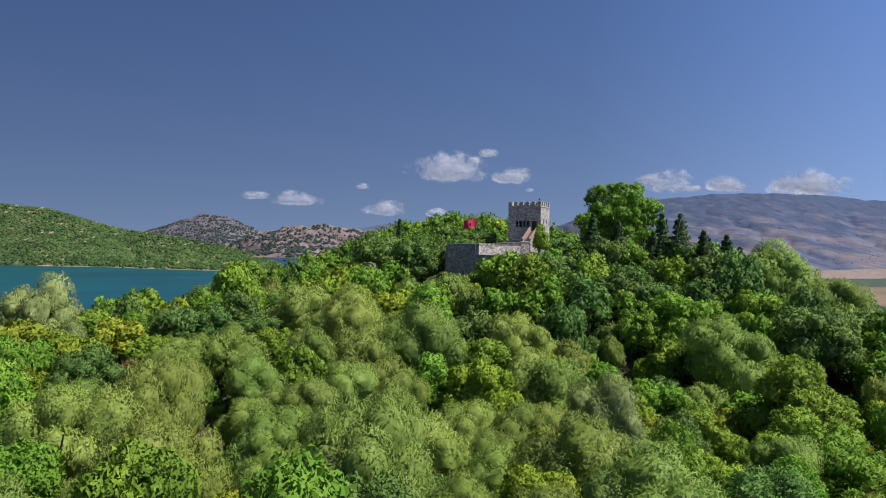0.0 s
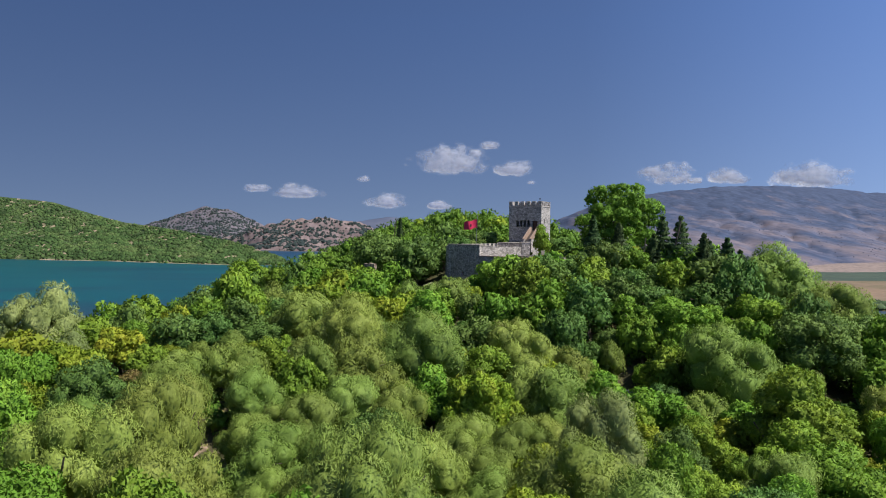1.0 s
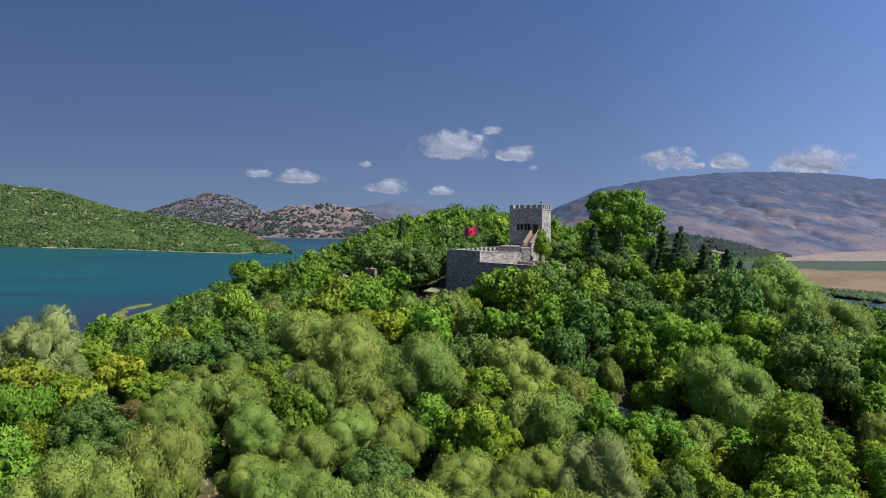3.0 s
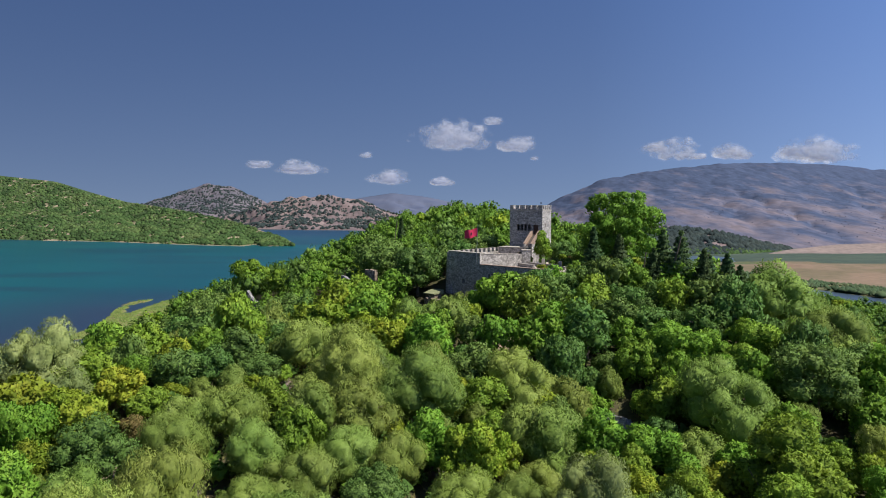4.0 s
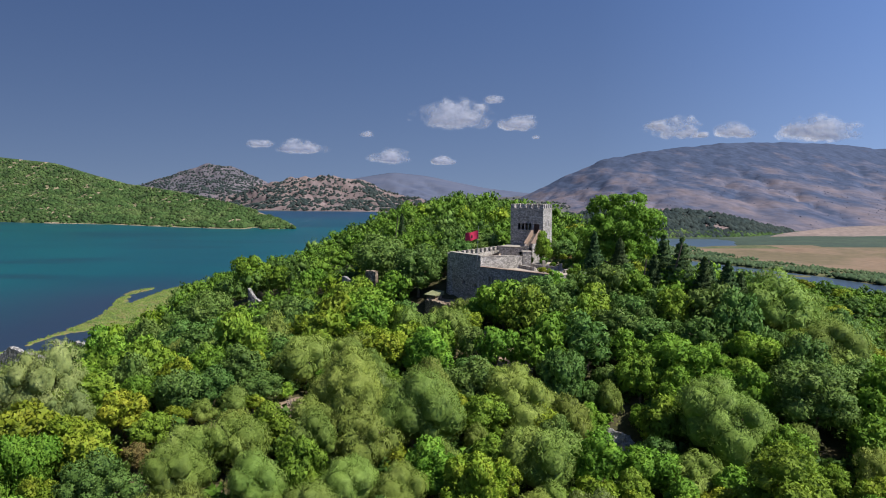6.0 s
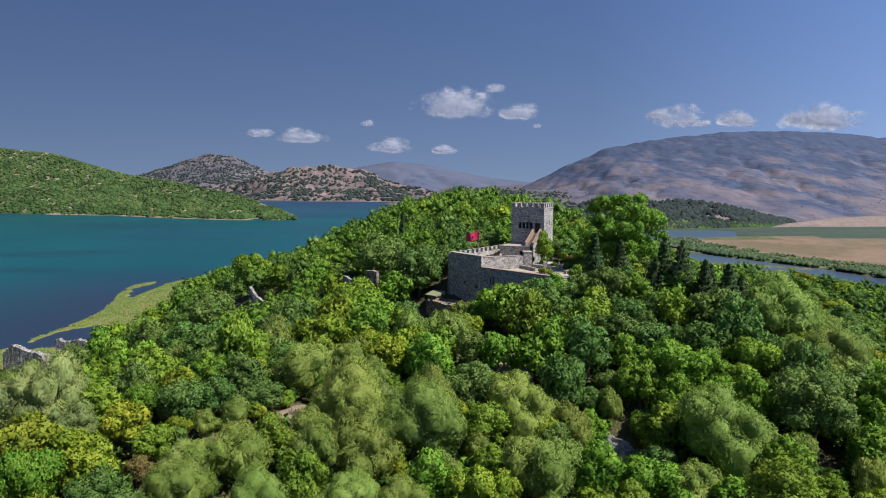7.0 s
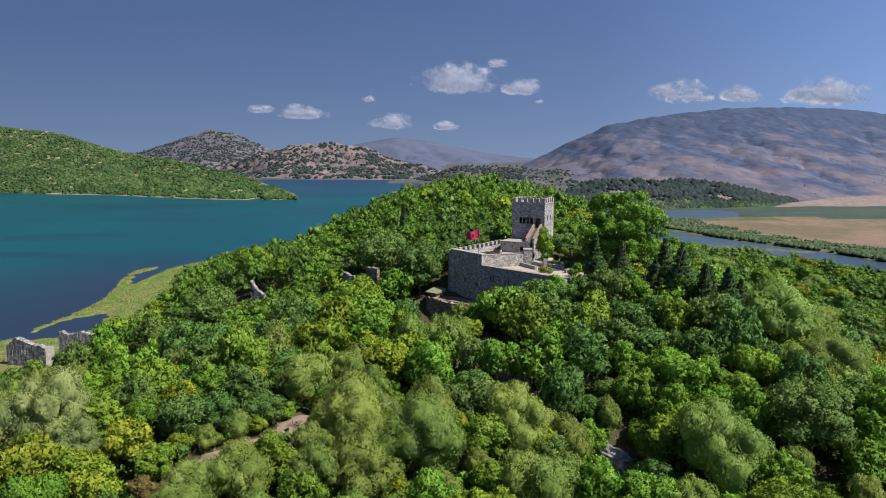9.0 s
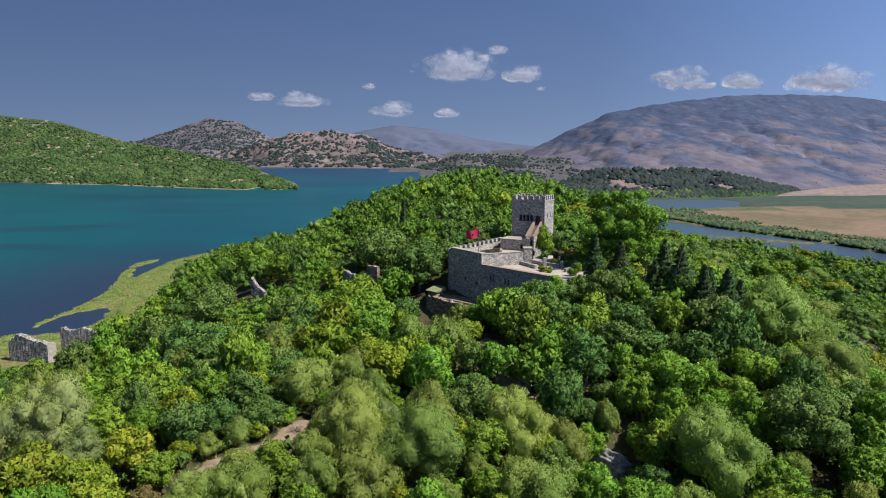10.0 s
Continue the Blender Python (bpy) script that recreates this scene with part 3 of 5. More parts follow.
    me = quick_mesh(name, np.stack([x.ravel(), y.ravel(), z.ravel()], 1), np.full(len(f), 4), f.ravel(), mat, np.ones(len(f)))
    if name == "hill_1":                                     # open soil on the slope and along the water's edge
        me.materials.append(M["bare_soil"])
        mid_x, mid_y, mid_z = (a.ravel()[f].mean(1) for a in (x, y, z))
        me.polygons.foreach_set("material_index", (open_soil(mid_x, mid_y) | (mid_z < 0.6)).astype(np.int32))
    tagged(new(name, me), label, "hill", kind="structure")
    return x, y, z


LEFT = ridge("hill_1", "green scrub-covered hill rising from the lake", [(-1700, 1500, 150), (-1150, 1420, 128), (-820, 1350, 104), (-690, 1300, 92), (-587, 1250, 67), (-527, 1220, 55), (-397, 1120, 42), (-277, 1000, 25), (-203, 910, 10), (-176, 872, 1)],
             [420, 380, 330, 320, 290, 280, 235, 150, 55, 6], 350, M["scrub_hill"], (7, 90), n=150, rows=44, sharp=0.9)
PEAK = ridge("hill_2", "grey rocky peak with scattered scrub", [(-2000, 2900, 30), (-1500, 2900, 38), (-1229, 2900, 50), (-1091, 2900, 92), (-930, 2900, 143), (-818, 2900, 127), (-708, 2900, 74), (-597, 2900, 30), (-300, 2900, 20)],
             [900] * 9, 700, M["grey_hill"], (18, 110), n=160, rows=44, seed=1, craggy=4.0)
BROWN = ridge("hill_3", "bare brown hill dotted with dark bushes", [(-900, 2050, -2), (-640, 2100, 12), (-563, 2100, 40), (-464, 2100, 69), (-341, 2100, 82), (-218, 2100, 68), (-153, 2080, 37), (-72, 2000, 24), (10, 1900, 2)],
              [300, 500, 560, 600, 620, 650, 660, 640, 560], 500, M["brown_hill"], (26, 95), n=200, rows=48, seed=2, craggy=6.0)
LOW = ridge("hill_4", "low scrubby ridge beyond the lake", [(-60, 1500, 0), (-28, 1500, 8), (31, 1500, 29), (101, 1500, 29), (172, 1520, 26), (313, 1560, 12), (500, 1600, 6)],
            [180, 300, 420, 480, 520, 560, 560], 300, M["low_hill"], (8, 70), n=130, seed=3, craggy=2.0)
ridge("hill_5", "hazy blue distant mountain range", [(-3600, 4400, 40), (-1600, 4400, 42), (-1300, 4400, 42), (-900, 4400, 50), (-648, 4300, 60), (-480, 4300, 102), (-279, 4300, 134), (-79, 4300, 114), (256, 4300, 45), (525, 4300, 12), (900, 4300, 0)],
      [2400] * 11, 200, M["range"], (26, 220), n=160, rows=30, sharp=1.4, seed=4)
MOUNT = ridge("hill_6", "long bare mountain, blue-grey with painted haze", [(150, 2000, 2), (221, 2000, 18), (337, 2000, 76), (460, 2000, 130), (614, 2000, 156), (798, 2000, 175), (952, 2000, 177), (1107, 2000, 172), (1213, 2000, 160), (1500, 2000, 150), (2100, 2000, 120), (3000, 2000, 60)],
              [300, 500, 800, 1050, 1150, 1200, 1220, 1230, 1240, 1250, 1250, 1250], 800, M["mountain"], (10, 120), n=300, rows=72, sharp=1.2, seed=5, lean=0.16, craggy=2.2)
MID = ridge("hill_7", "dark wooded knoll beyond the plain", [(120, 850, 4), (151, 850, 15), (184, 850, 26), (264, 850, 27), (324, 850, 23), (365, 850, 13), (400, 835, 3), (420, 820, -3)],
            [90, 110, 125, 130, 125, 110, 60, 20], 160, M["brown_hill"], (4, 40), n=110, rows=30, seed=6)
ridge("hill_8", "pale bare slope at the mountain's foot", [(325, 730, -1), (375, 765, 4), (450, 800, 8.5), (560, 830, 9.5), (700, 850, 9), (900, 850, 2)], [10, 45, 85, 105, 115, 60], 140, M["foot"], (2, 25), n=60, rows=16, seed=7)


# ---- clouds ----
def ico(sub):
    bm = bmesh.new()
    bmesh.ops.create_icosphere(bm, subdivisions=sub, radius=1)
    v = np.array([p.co[:] for p in bm.verts])
    f = np.array([[q.index for q in t.verts] for t in bm.faces])
    bm.free()
    return v, f


OCTA = (np.array([(1, 0, 0), (-1, 0, 0), (0, 1, 0), (0, -1, 0), (0, 0, 1), (0, 0, -1)], float), np.array([(0, 2, 4), (2, 1, 4), (1, 3, 4), (3, 0, 4), (2, 0, 5), (1, 2, 5), (3, 1, 5), (0, 3, 5)]))
ICO1, ICO2, ICO3 = ico(1), ico(2), ico(3)


def cloud(x, z, w, h, seed):
    """A lens-shaped puffy body, rounded above, flatter below."""
    v, f = ICO3
    d = v * (1 + 0.06 * np.sin(v[:, [0]] * 9 + seed) * np.cos(v[:, [2]] * 8 + seed))
    d = d * (w * 0.66, w * 0.12, h * 0.74)
    me = quick_mesh("cloud", d, np.full(len(f), 3), f.ravel(), M["cloud"], np.ones(len(f)))
    ob = new("cloud", me)
    ob.location = (x, 4300, z + h * 0.06)
    tagged(ob, "small white fair-weather cloud over the mountains", "cloud", "clouds in the sky", "structure")


for k, row in enumerate([(84, 474, 427, 200), (320, 562, 115, 54), (469, 431, 227, 108), (573, 344, 51, 34), (-428, 360, 85, 51), (-1078, 300, 156, 51), (-826, 281, 298, 92),
                         (-290, 225, 241, 95), (25, 203, 129, 54), (1378, 394, 298, 149), (1553, 362, 92, 47), (1760, 391, 227, 108), (2268, 392, 475, 163)]):
    cloud(*row, k + 3)


# ---- castle ----
def wall_bm(width, z0, z1, thick, openings=()):
    """A wall along x from 0 to width, its face at y = 0, with openings (x0, x1, z0, z1, arched)."""
    bm, made = bmesh.new(), {}

    def vert(x, y, z):
        key = (round(x, 4), round(y, 4), round(z, 4))
        if key not in made:
            made[key] = bm.verts.new(key)
        return made[key]
    xs = sorted({0, width, *[v for o in openings for v in o[:2]]})
    zs = sorted({z0, z1, *[v for o in openings for v in o[2:4]]})
    full = {(i, k): not any(o[0] <= xs[i] and xs[i + 1] <= o[1] and o[2] <= zs[k] and zs[k + 1] <= o[3] for o in openings) for i in range(len(xs) - 1) for k in range(len(zs) - 1)}
    for (i, k), is_wall in full.items():
        if not is_wall:
            continue
        a, b, c, d = xs[i], xs[i + 1], zs[k], zs[k + 1]
        for y in (0, thick):
            bm.faces.new([vert(a, y, c), vert(b, y, c), vert(b, y, d), vert(a, y, d)])
        for di, dk, p, q in ((-1, 0, (a, c), (a, d)), (1, 0, (b, c), (b, d)), (0, -1, (a, c), (b, c)), (0, 1, (a, d), (b, d))):
            if not full.get((i + di, k + dk), False):
                bm.faces.new([vert(p[0], 0, p[1]), vert(q[0], 0, q[1]), vert(q[0], thick, q[1]), vert(p[0], thick, p[1])])
    for x0, x1, _, top, arched in openings:
        if not arched:
            continue
        r, m = (x1 - x0) / 2, (x0 + x1) / 2
        for sgn in (-1, 1):
            arc = [(m + sgn * r * math.sin(a), top - r + r * math.cos(a)) for a in np.linspace(0, math.pi / 2, 6)]
            pts = arc + [(m + sgn * r, top)]
            front = [vert(x, 0, z) for x, z in pts]
            rear = [vert(x, thick, z) for x, z in pts]
            bm.faces.new(front)
            bm.faces.new(rear[::-1])
            for n in range(5):
                bm.faces.new((front[n], rear[n], rear[n + 1], front[n + 1]))
    bmesh.ops.recalc_face_normals(bm, faces=bm.faces)
    return bm


MERLON = None


def merlon(parent, x, y, z, turn=0.0, size=(0.85, 0.55, 1.0)):
    global MERLON
    if MERLON is None:
        bm = solid(((-0.5, -0.5, 0), (0.5, 0.5, 0.86)), ((-0.56, -0.56, 0.86), (0.56, 0.56, 1.0)), bevel=0.03)
        MERLON = bpy.data.meshes.new("merlon")
        bm.to_mesh(MERLON)
        bm.free()
        MERLON.materials.append(M["stone"])
        MERLON.materials.append(M["cap"])
        for p in MERLON.polygons:
            p.material_index = int(p.center.z > 0.85)
    ob = part("merlon", MERLON, None, parent)
    ob.matrix_basis = pose(x, y, z, 0, 0, turn) @ Matrix.Diagonal((*size, 1))


TW, TD, TB, TT = 8.2, 6.5, 33.0, 47.3
tower = thing("castle_tower", "square grey stone castle tower with crenellated top", "tower", (16.7, 172.1, 0), -27.5)
WIN = [(1.8, 2.54, 42.2, 43.75, True), (2.72, 3.46, 42.2, 43.75, True), (3.64, 4.38, 42.2, 43.75, True), (4.56, 5.3, 42.2, 43.75, True), (5.95, 7.2, 41.3, 43.6, False)]
part("front_wall", wall_bm(TW, TB, TT, 0.8, WIN), M["stone"], tower)
side = part("side_wall", wall_bm(TD - 1.6, TB, TT, 0.8, [(1.1, 1.5, 43.0, 44.2, False), (3.2, 3.6, 43.0, 44.2, False), (1.7, 2.5, 37.6, 39.6, True)]), M["stone"], tower)
side.matrix_basis = pose(TW, 0.8, 0, 0, 0, 90)
left = part("side_wall", wall_bm(TD - 1.6, TB, TT, 0.8), M["stone"], tower)
left.matrix_basis = pose(0.8, 0.8, 0, 0, 0, 90)
back = part("back_wall", wall_bm(TW, TB, TT, 0.8), M["stone"], tower)
back.matrix_basis = pose(0, TD - 0.8, 0)
part("roof", solid(((0.79, 0.79, 46.2), (TW - 0.79, TD - 0.79, 46.5))), M["paving"], tower)
part("floor", solid(((0.79, 0.79, 40.9), (TW - 0.79, TD - 0.79, 41.2))), M["dark"], tower)
part("string_course", solid(((-0.12, -0.12, 46.95), (TW + 0.12, -0.002, 47.15)), ((TW + 0.002, -0.12, 46.95), (TW + 0.12, TD, 47.15)), bevel=0.02), M["cap"], tower, "pale projecting stone string course")
door = part("door", solid(((6.07, 0.35, 41.3), (7.08, 0.42, 43.48))), M["wood_dark"], tower, "dark red-brown wooden door")
part("door_frame", solid(((5.95, 0.2, 41.3), (6.07, 0.5, 43.6)), ((7.08, 0.2, 41.3), (7.2, 0.5, 43.6)), ((6.07, 0.2, 43.48), (7.08, 0.5, 43.6))), M["wood_dark"], door)
for o in WIN[:4]:
    part("window_sill", solid(((o[0] - 0.08, -0.08, o[2] - 0.12), (o[1] + 0.08, 0.3, o[2])), bevel=0.02), M["cap"], tower)
for i in range(6):
    x = 0.42 + i * (TW - 0.84) / 5
    merlon(tower, x, 0.29, TT)
    merlon(tower, x, TD - 0.29, TT)
for i in range(1, 4):
    for x in (0.29, TW - 0.29):
        merlon(tower, x, 0.29 + i * (TD - 0.58) / 4, TT, 90)
antenna = thing("roof_lamp", "small dark floodlight on the tower's corner parapet", "lamp", (16.7, 172.1, 0), -27.5)
part("post", solid(((7.7, 0.2, 48.3), (7.78, 0.28, 48.75))), M["metal"], antenna)
part("head", solid(((7.62, 0.1, 48.7), (7.95, 0.4, 48.95)), bevel=0.03), M["dark"], antenna)


def along(a, b, thick, z0, z1, z1b=None):
    """A straight wall from a to b in plan, its visible face on the line, thickness to the left of the way."""
    ax, ay, bx, by = *a, *b
    d = math.hypot(bx - ax, by - ay)
    nx, ny = -(by - ay) / d * thick, (bx - ax) / d * thick
    z1b = z1 if z1b is None else z1b
    return prism([a, b, (bx + nx, by + ny), (ax + nx, ay + ny)], z0, [z1, z1b, z1b, z1])


def line_turn(a, b):
    return math.degrees(math.atan2(b[1] - a[1], b[0] - a[0]))


# the curtain wall: bastion face, crenellated court wall, terrace wall
WL, C1, T1, T2 = (1.7, 155.2), (8.0, 146.6), (21.6, 132.2), (27.5, 137.5)
E1, W3E = (17.7, 151.0), (15.2, 174.0)
curtain = thing("curtain_wall", "grey rubble-stone curtain wall of the castle court", "wall")
bastion = part("bastion_face", wall_bm(math.hypot(C1[0] - WL[0], C1[1] - WL[1]), 25.0, 38.1, 1.2, [(4.6, 5.6, 31.6, 32.5, True), (8.6, 9.5, 31.3, 32.1, True)]), M["stone"], curtain)
bastion.matrix_basis = pose(*WL, 0, 0, 0, line_turn(WL, C1))
part("coping", solid(((-0.1, -0.1, 38.11), (math.hypot(C1[0] - WL[0], C1[1] - WL[1]) + 0.05, 1.3, 38.28)), bevel=0.03), M["cap"], bastion, "pale worn coping stones")
part("court_wall", along(W3E, (WL[0] + 0.1, WL[1] + 0.15), 0.9, 27.0, 37.2, 37.3), M["stone"], curtain)
for i in range(12):
    s = (i + 0.6) / 12.2
    merlon(curtain, WL[0] + (W3E[0] - WL[0]) * s + 0.36, WL[1] + (W3E[1] - WL[1]) * s - 0.26, 37.26, line_turn(WL, W3E), (0.9, 0.6, 0.95))
corner = bmesh.new()
bmesh.ops.create_cone(corner, cap_ends=True, segments=14, radius1=1.9, radius2=1.5, depth=12.6)
bmesh.ops.translate(corner, verts=corner.verts, vec=(2.75, 156.0, 31.6))
part("corner_turret", corner, M["stone"], curtain)
court_parapet = part("parapet", along((8.6, 147.0), E1, 0.6, 34.5, 37.95, 37.8), M["stone"], curtain)
part("parapet_coping", along((8.5, 146.9), (E1[0] + 0.1, E1[1] - 0.05), 0.76, 37.96, 38.1, 37.95), M["cap"], court_parapet)
pier = part("pier", solid(((17.2, 150.7, 34.5), (19.0, 152.6, 38.6))), M["stone"], curtain)
part("pier_coping", solid(((17.1, 150.6, 38.6), (19.1, 152.7, 38.78)), bevel=0.04), M["cap"], pier)
part("court_floor", prism([(3.2, 155.0), (8.6, 147.6), (17.6, 151.5), (20.0, 161.0), (15.0, 172.0)], 33.0, 35.9), M["paving"], curtain)
part("earth_bank", prism([(-3.0, 152.4), (6.8, 143.4), (8.2, 146.4), (1.6, 155.4)], 20.0, 28.1), M["path"], curtain, "bare earth ledge below the bastion")
inner = part("inner_wall", along((13.2, 158.5), (8.6, 162.5), 0.8, 35.0, 37.6, 36.4), M["rubble"], curtain, "broken inner court wall")

terrace = thing("terrace", "stone-walled castle terrace with pale paving", "terrace")
d = math.hypot(T1[0] - C1[0], T1[1] - C1[1])
tw = part("terrace_wall", wall_bm(d, 25.0, 35.8, 0.9, [(2.3, 2.8, 32.6, 34.2, True), (3.1, 3.6, 32.6, 34.2, True), (6.3, 6.8, 32.5, 33.9, True), (7.1, 7.6, 32.5, 33.9, True), (11.6, 12.1, 33.3, 34.1, False), (13.4, 13.9, 33.3, 34.1, False)]), M["stone"], terrace)
tw.matrix_basis = pose(C1[0], C1[1], 0, 0, 0, line_turn(C1, T1))
# near-black slab added to stand in for shade behind the openings
part("backing", solid(((0.3, 0.92, 31.5), (d - 0.6, 1.0, 35.0))), M["dark"], tw, "dark slab painted as shade behind the wall's openings")
part("terrace_coping", along((C1[0] - 0.05, C1[1] - 0.08), (T1[0] + 0.1, T1[1] - 0.1), 1.05, 35.81, 35.98), M["brick_red"], terrace, "reddish coping of the terrace wall")
part("end_wall", along(T1, T2, 0.7, 28.0, 35.3), M["stone"], terrace)
part("paving", prism([(8.98, 147.2), (21.85, 133.5), (27.0, 138.0), (33.0, 150.0), (30.0, 160.0), (22.5, 163.0), (17.5, 151.2)], 31.0, 35.25), M["paving"], terrace)
for a, b in (((16.0, 155.6), (21.3, 149.1)), ((15.8, 151.5), (18.9, 145.3)), ((21.3, 149.0), (24.5, 146.4)), ((24.6, 141.2), (27.2, 144.6))):
    part("low_wall", along(a, b, 0.45, 35.0, 35.95), M["stone"], terrace, "low rubble garden wall")
part("gate_pillar", solid(((21.1, 148.5, 35.0), (21.75, 149.1, 37.0)), bevel=0.05), M["cap"], terrace)
part("gate_pillar", solid(((24.3, 146.3, 35.0), (24.9, 146.9, 36.6)), bevel=0.05), M["cap"], terrace)

# the forebuilding with the outer stair up to the tower door (in the tower's own axes)
fore = thing("forebuilding", "low stone forebuilding carrying the tower's outer stair", "building", (16.7, 172.1, 0), -27.5)
PF = [(4.9, 5.7, 36.4, 37.4, False)]
pod = part("front_wall", wall_bm(7.3, 33.0, 38.35, 0.7, PF), M["stone"], fore)
pod.matrix_basis = pose(-0.6, -5.6, 0)
pside = part("side_wall", wall_bm(4.88, 33.0, 38.35, 0.7, [(1.7, 2.7, 35.3, 37.3, True)]), M["stone"], fore)
pside.matrix_basis = pose(6.7, -4.9, 0, 0, 0, 90)
pleft = part("side_wall", wall_bm(4.88, 33.0, 38.35, 0.7), M["stone"], fore)
pleft.matrix_basis = pose(0.1, -4.9, 0, 0, 0, 90)
part("roof_terrace", solid(((-0.7, -5.7, 38.36), (6.8, -0.01, 38.5)), bevel=0.02), M["cap"], fore, "pale flat stone roof slab")
part("gable", prism([(4.8, -5.58), (6.68, -5.58), (6.68, -4.0), (4.8, -4.0)], 38.45, 38.75), M["stone"], fore)
for i in range(16):
    part("step", solid(((5.85, -5.2 + i * 0.325, 38.5), (7.25, -5.2 + (i + 1) * 0.325 - 0.002, 38.5 + (i + 1) * 0.176))), M["paving"], fore)
for x in (5.5, 7.25):
    prof = [(-5.4, 33.0), (-5.4, 39.3), (-0.02, 42.2), (-0.02, 33.0)] if x > 6 else [(-5.4, 38.5), (-5.4, 39.3), (-0.02, 42.2), (-0.02, 38.5)]
    bm = bmesh.new()
    fr = [bm.verts.new((x, y, z)) for y, z in prof]
    rr = [bm.verts.new((x + 0.35, y, z)) for y, z in prof]
    bm.faces.new(fr)
    bm.faces.new(rr[::-1])
    for i in range(4):
        j = (i + 1) % 4
        bm.faces.new((fr[i], rr[i], rr[j], fr[j]))
    bmesh.ops.recalc_face_normals(bm, faces=bm.faces)
    rail = part("stair_parapet", bm, M["stone"], fore)
    part("parapet_cap", prism([(x - 0.06, -5.45), (x + 0.41, -5.45), (x + 0.41, -0.03), (x - 0.06, -0.03)], 39.28, [39.42, 39.42, 42.34, 42.34]), M["brick_red"], rail)

# flag on the bastion corner
flag = thing("flagpole", "tall pole flying a red flag with a black emblem", "flag", (7.2, 146.2, 0))
bm = bmesh.new()
bmesh.ops.create_cone(bm, cap_ends=True, segments=8, radius1=0.07, radius2=0.04, depth=9.0)
bmesh.ops.transform(bm, verts=bm.verts, matrix=pose(0.12, 0, 39.9, 0, 2.5, 0))
part("pole", bm, M["metal"], flag)
gx_, gz_ = np.meshgrid(np.linspace(0, 1, 19), np.linspace(0, 1, 10))
fv = np.stack([0.3 - 2.7 * gx_.ravel(), 0.28 * np.sin(gx_.ravel() * 7 + gz_.ravel()) * gx_.ravel(), 43.4 - 1.7 * gz_.ravel() - 0.55 * gx_.ravel() ** 1.3 + 0.1 * np.sin(gx_.ravel() * 9)], 1)
fq = grid_faces(19, 10)
cloth = part("cloth", quick_mesh("cloth", np.concatenate([fv, fv + (0, 0.02, 0)]), np.full(2 * len(fq), 4), np.concatenate([fq, fq[:, ::-1] + len(fv)]).ravel(), M["flag"], np.ones(2 * len(fq))), None, flag, "waving red cloth")
mid = fv.reshape(10, 19, 3)[3:7, 8:11].reshape(-1, 3)
eq = grid_faces(3, 4)
part("emblem", quick_mesh("emblem", np.concatenate([mid - (0, 0.02, 0), mid + (0, 0.04, 0)]), np.full(2 * len(eq), 4), np.concatenate([eq, eq[:, ::-1] + len(mid)]).ravel(), M["black_cloth"]), None, cloth, "plain black emblem")


# ---- ruins ----
def broken_wall(a, b, thick, z0, tops, mat, name, label, notch=0.5, seed=0, parent=None):
    """A ruined wall from a to b with a ragged top that follows tops."""
    rng = np.random.default_rng(seed)
    L = math.hypot(b[0] - a[0], b[1] - a[1])
    n = max(8, int(L / 0.45))
    s = np.linspace(0, 1, n + 1)
    top = np.interp(s, np.linspace(0, 1, len(tops)), tops) + rng.uniform(-notch, notch * 0.5, n + 1)
    rows = 7
    vs, dx, dy = [], (b[0] - a[0]) / L, (b[1] - a[1]) / L
    for face in (0, 1):
        for j in range(rows + 1):
            for i in range(n + 1):
                o = face * thick + rng.uniform(-0.09, 0.09)
                z = z0 + (top[i] - z0) * j / rows
                vs.append((a[0] + dx * L * s[i] - dy * o, a[1] + dy * L * s[i] + dx * o, z))
    f = grid_faces(n + 1, rows + 1)
    k = (n + 1) * (rows + 1)
    faces = [tuple(q) for q in f] + [tuple(q[::-1] + k) for q in f]
    t = rows * (n + 1)
    faces += [(t + i, t + i + 1, k + t + i + 1, k + t + i) for i in range(n)]
    faces += [((j + 1) * (n + 1), j * (n + 1), k + j * (n + 1), k + (j + 1) * (n + 1)) for j in range(rows)]
    faces += [(j * (n + 1) + n, (j + 1) * (n + 1) + n, k + (j + 1) * (n + 1) + n, k + j * (n + 1) + n) for j in range(rows)]
    me = mesh_of(name, vs, faces, mat)
    if parent:
        return part(name, me, None, parent)
    return tagged(new(name, me), label, "ruin", "ruined walls")


broken_wall((-121, 193), (-108.5, 190), 1.6, 0.3, [6.0, 8.6, 7.6, 6.8, 6.2], M["ruin"], "ruined_wall", "ragged grey stone ruin wall by the lake shore", seed=1)
# sunlit end face: its brightness is put in with a paler stone colour
broken_wall((-108.5, 190), (-107.2, 192.2), 1.6, 0.3, [6.0, 6.3], M["cap"], "ruined_wall", "broken end of a shore ruin, coloured pale as sunlit", 0.3, seed=2)
broken_wall((-108.8, 197.5), (-96.5, 196.5), 1.5, 0.3, [9.2, 8.2, 8.9, 8.5, 7.0], M["ruin"], "ruined_wall", "tall grey stone ruin wall by the lake shore", seed=3)
broken_wall((-131, 196), (-126, 194), 1.4, 0.3, [6.5, 7.4, 6.0], M["ruin"], "ruined_wall", "weathered stone ruin stump near the marsh", seed=4)
broken_wall((-50.2, 183.8), (-46.5, 182.6), 1.2, 16.0, [25.9, 23.6, 22.6], M["ruin"], "ruined_wall", "pale pointed ruin fragment among the trees", 0.3, seed=5)
broken_wall((-16.9, 157), (-14.6, 156), 1.2, 26.0, [33.9, 33.8], M["rubble"], "ruined_wall", "reddish ruin stump rising from the trees", 0.2, seed=6)
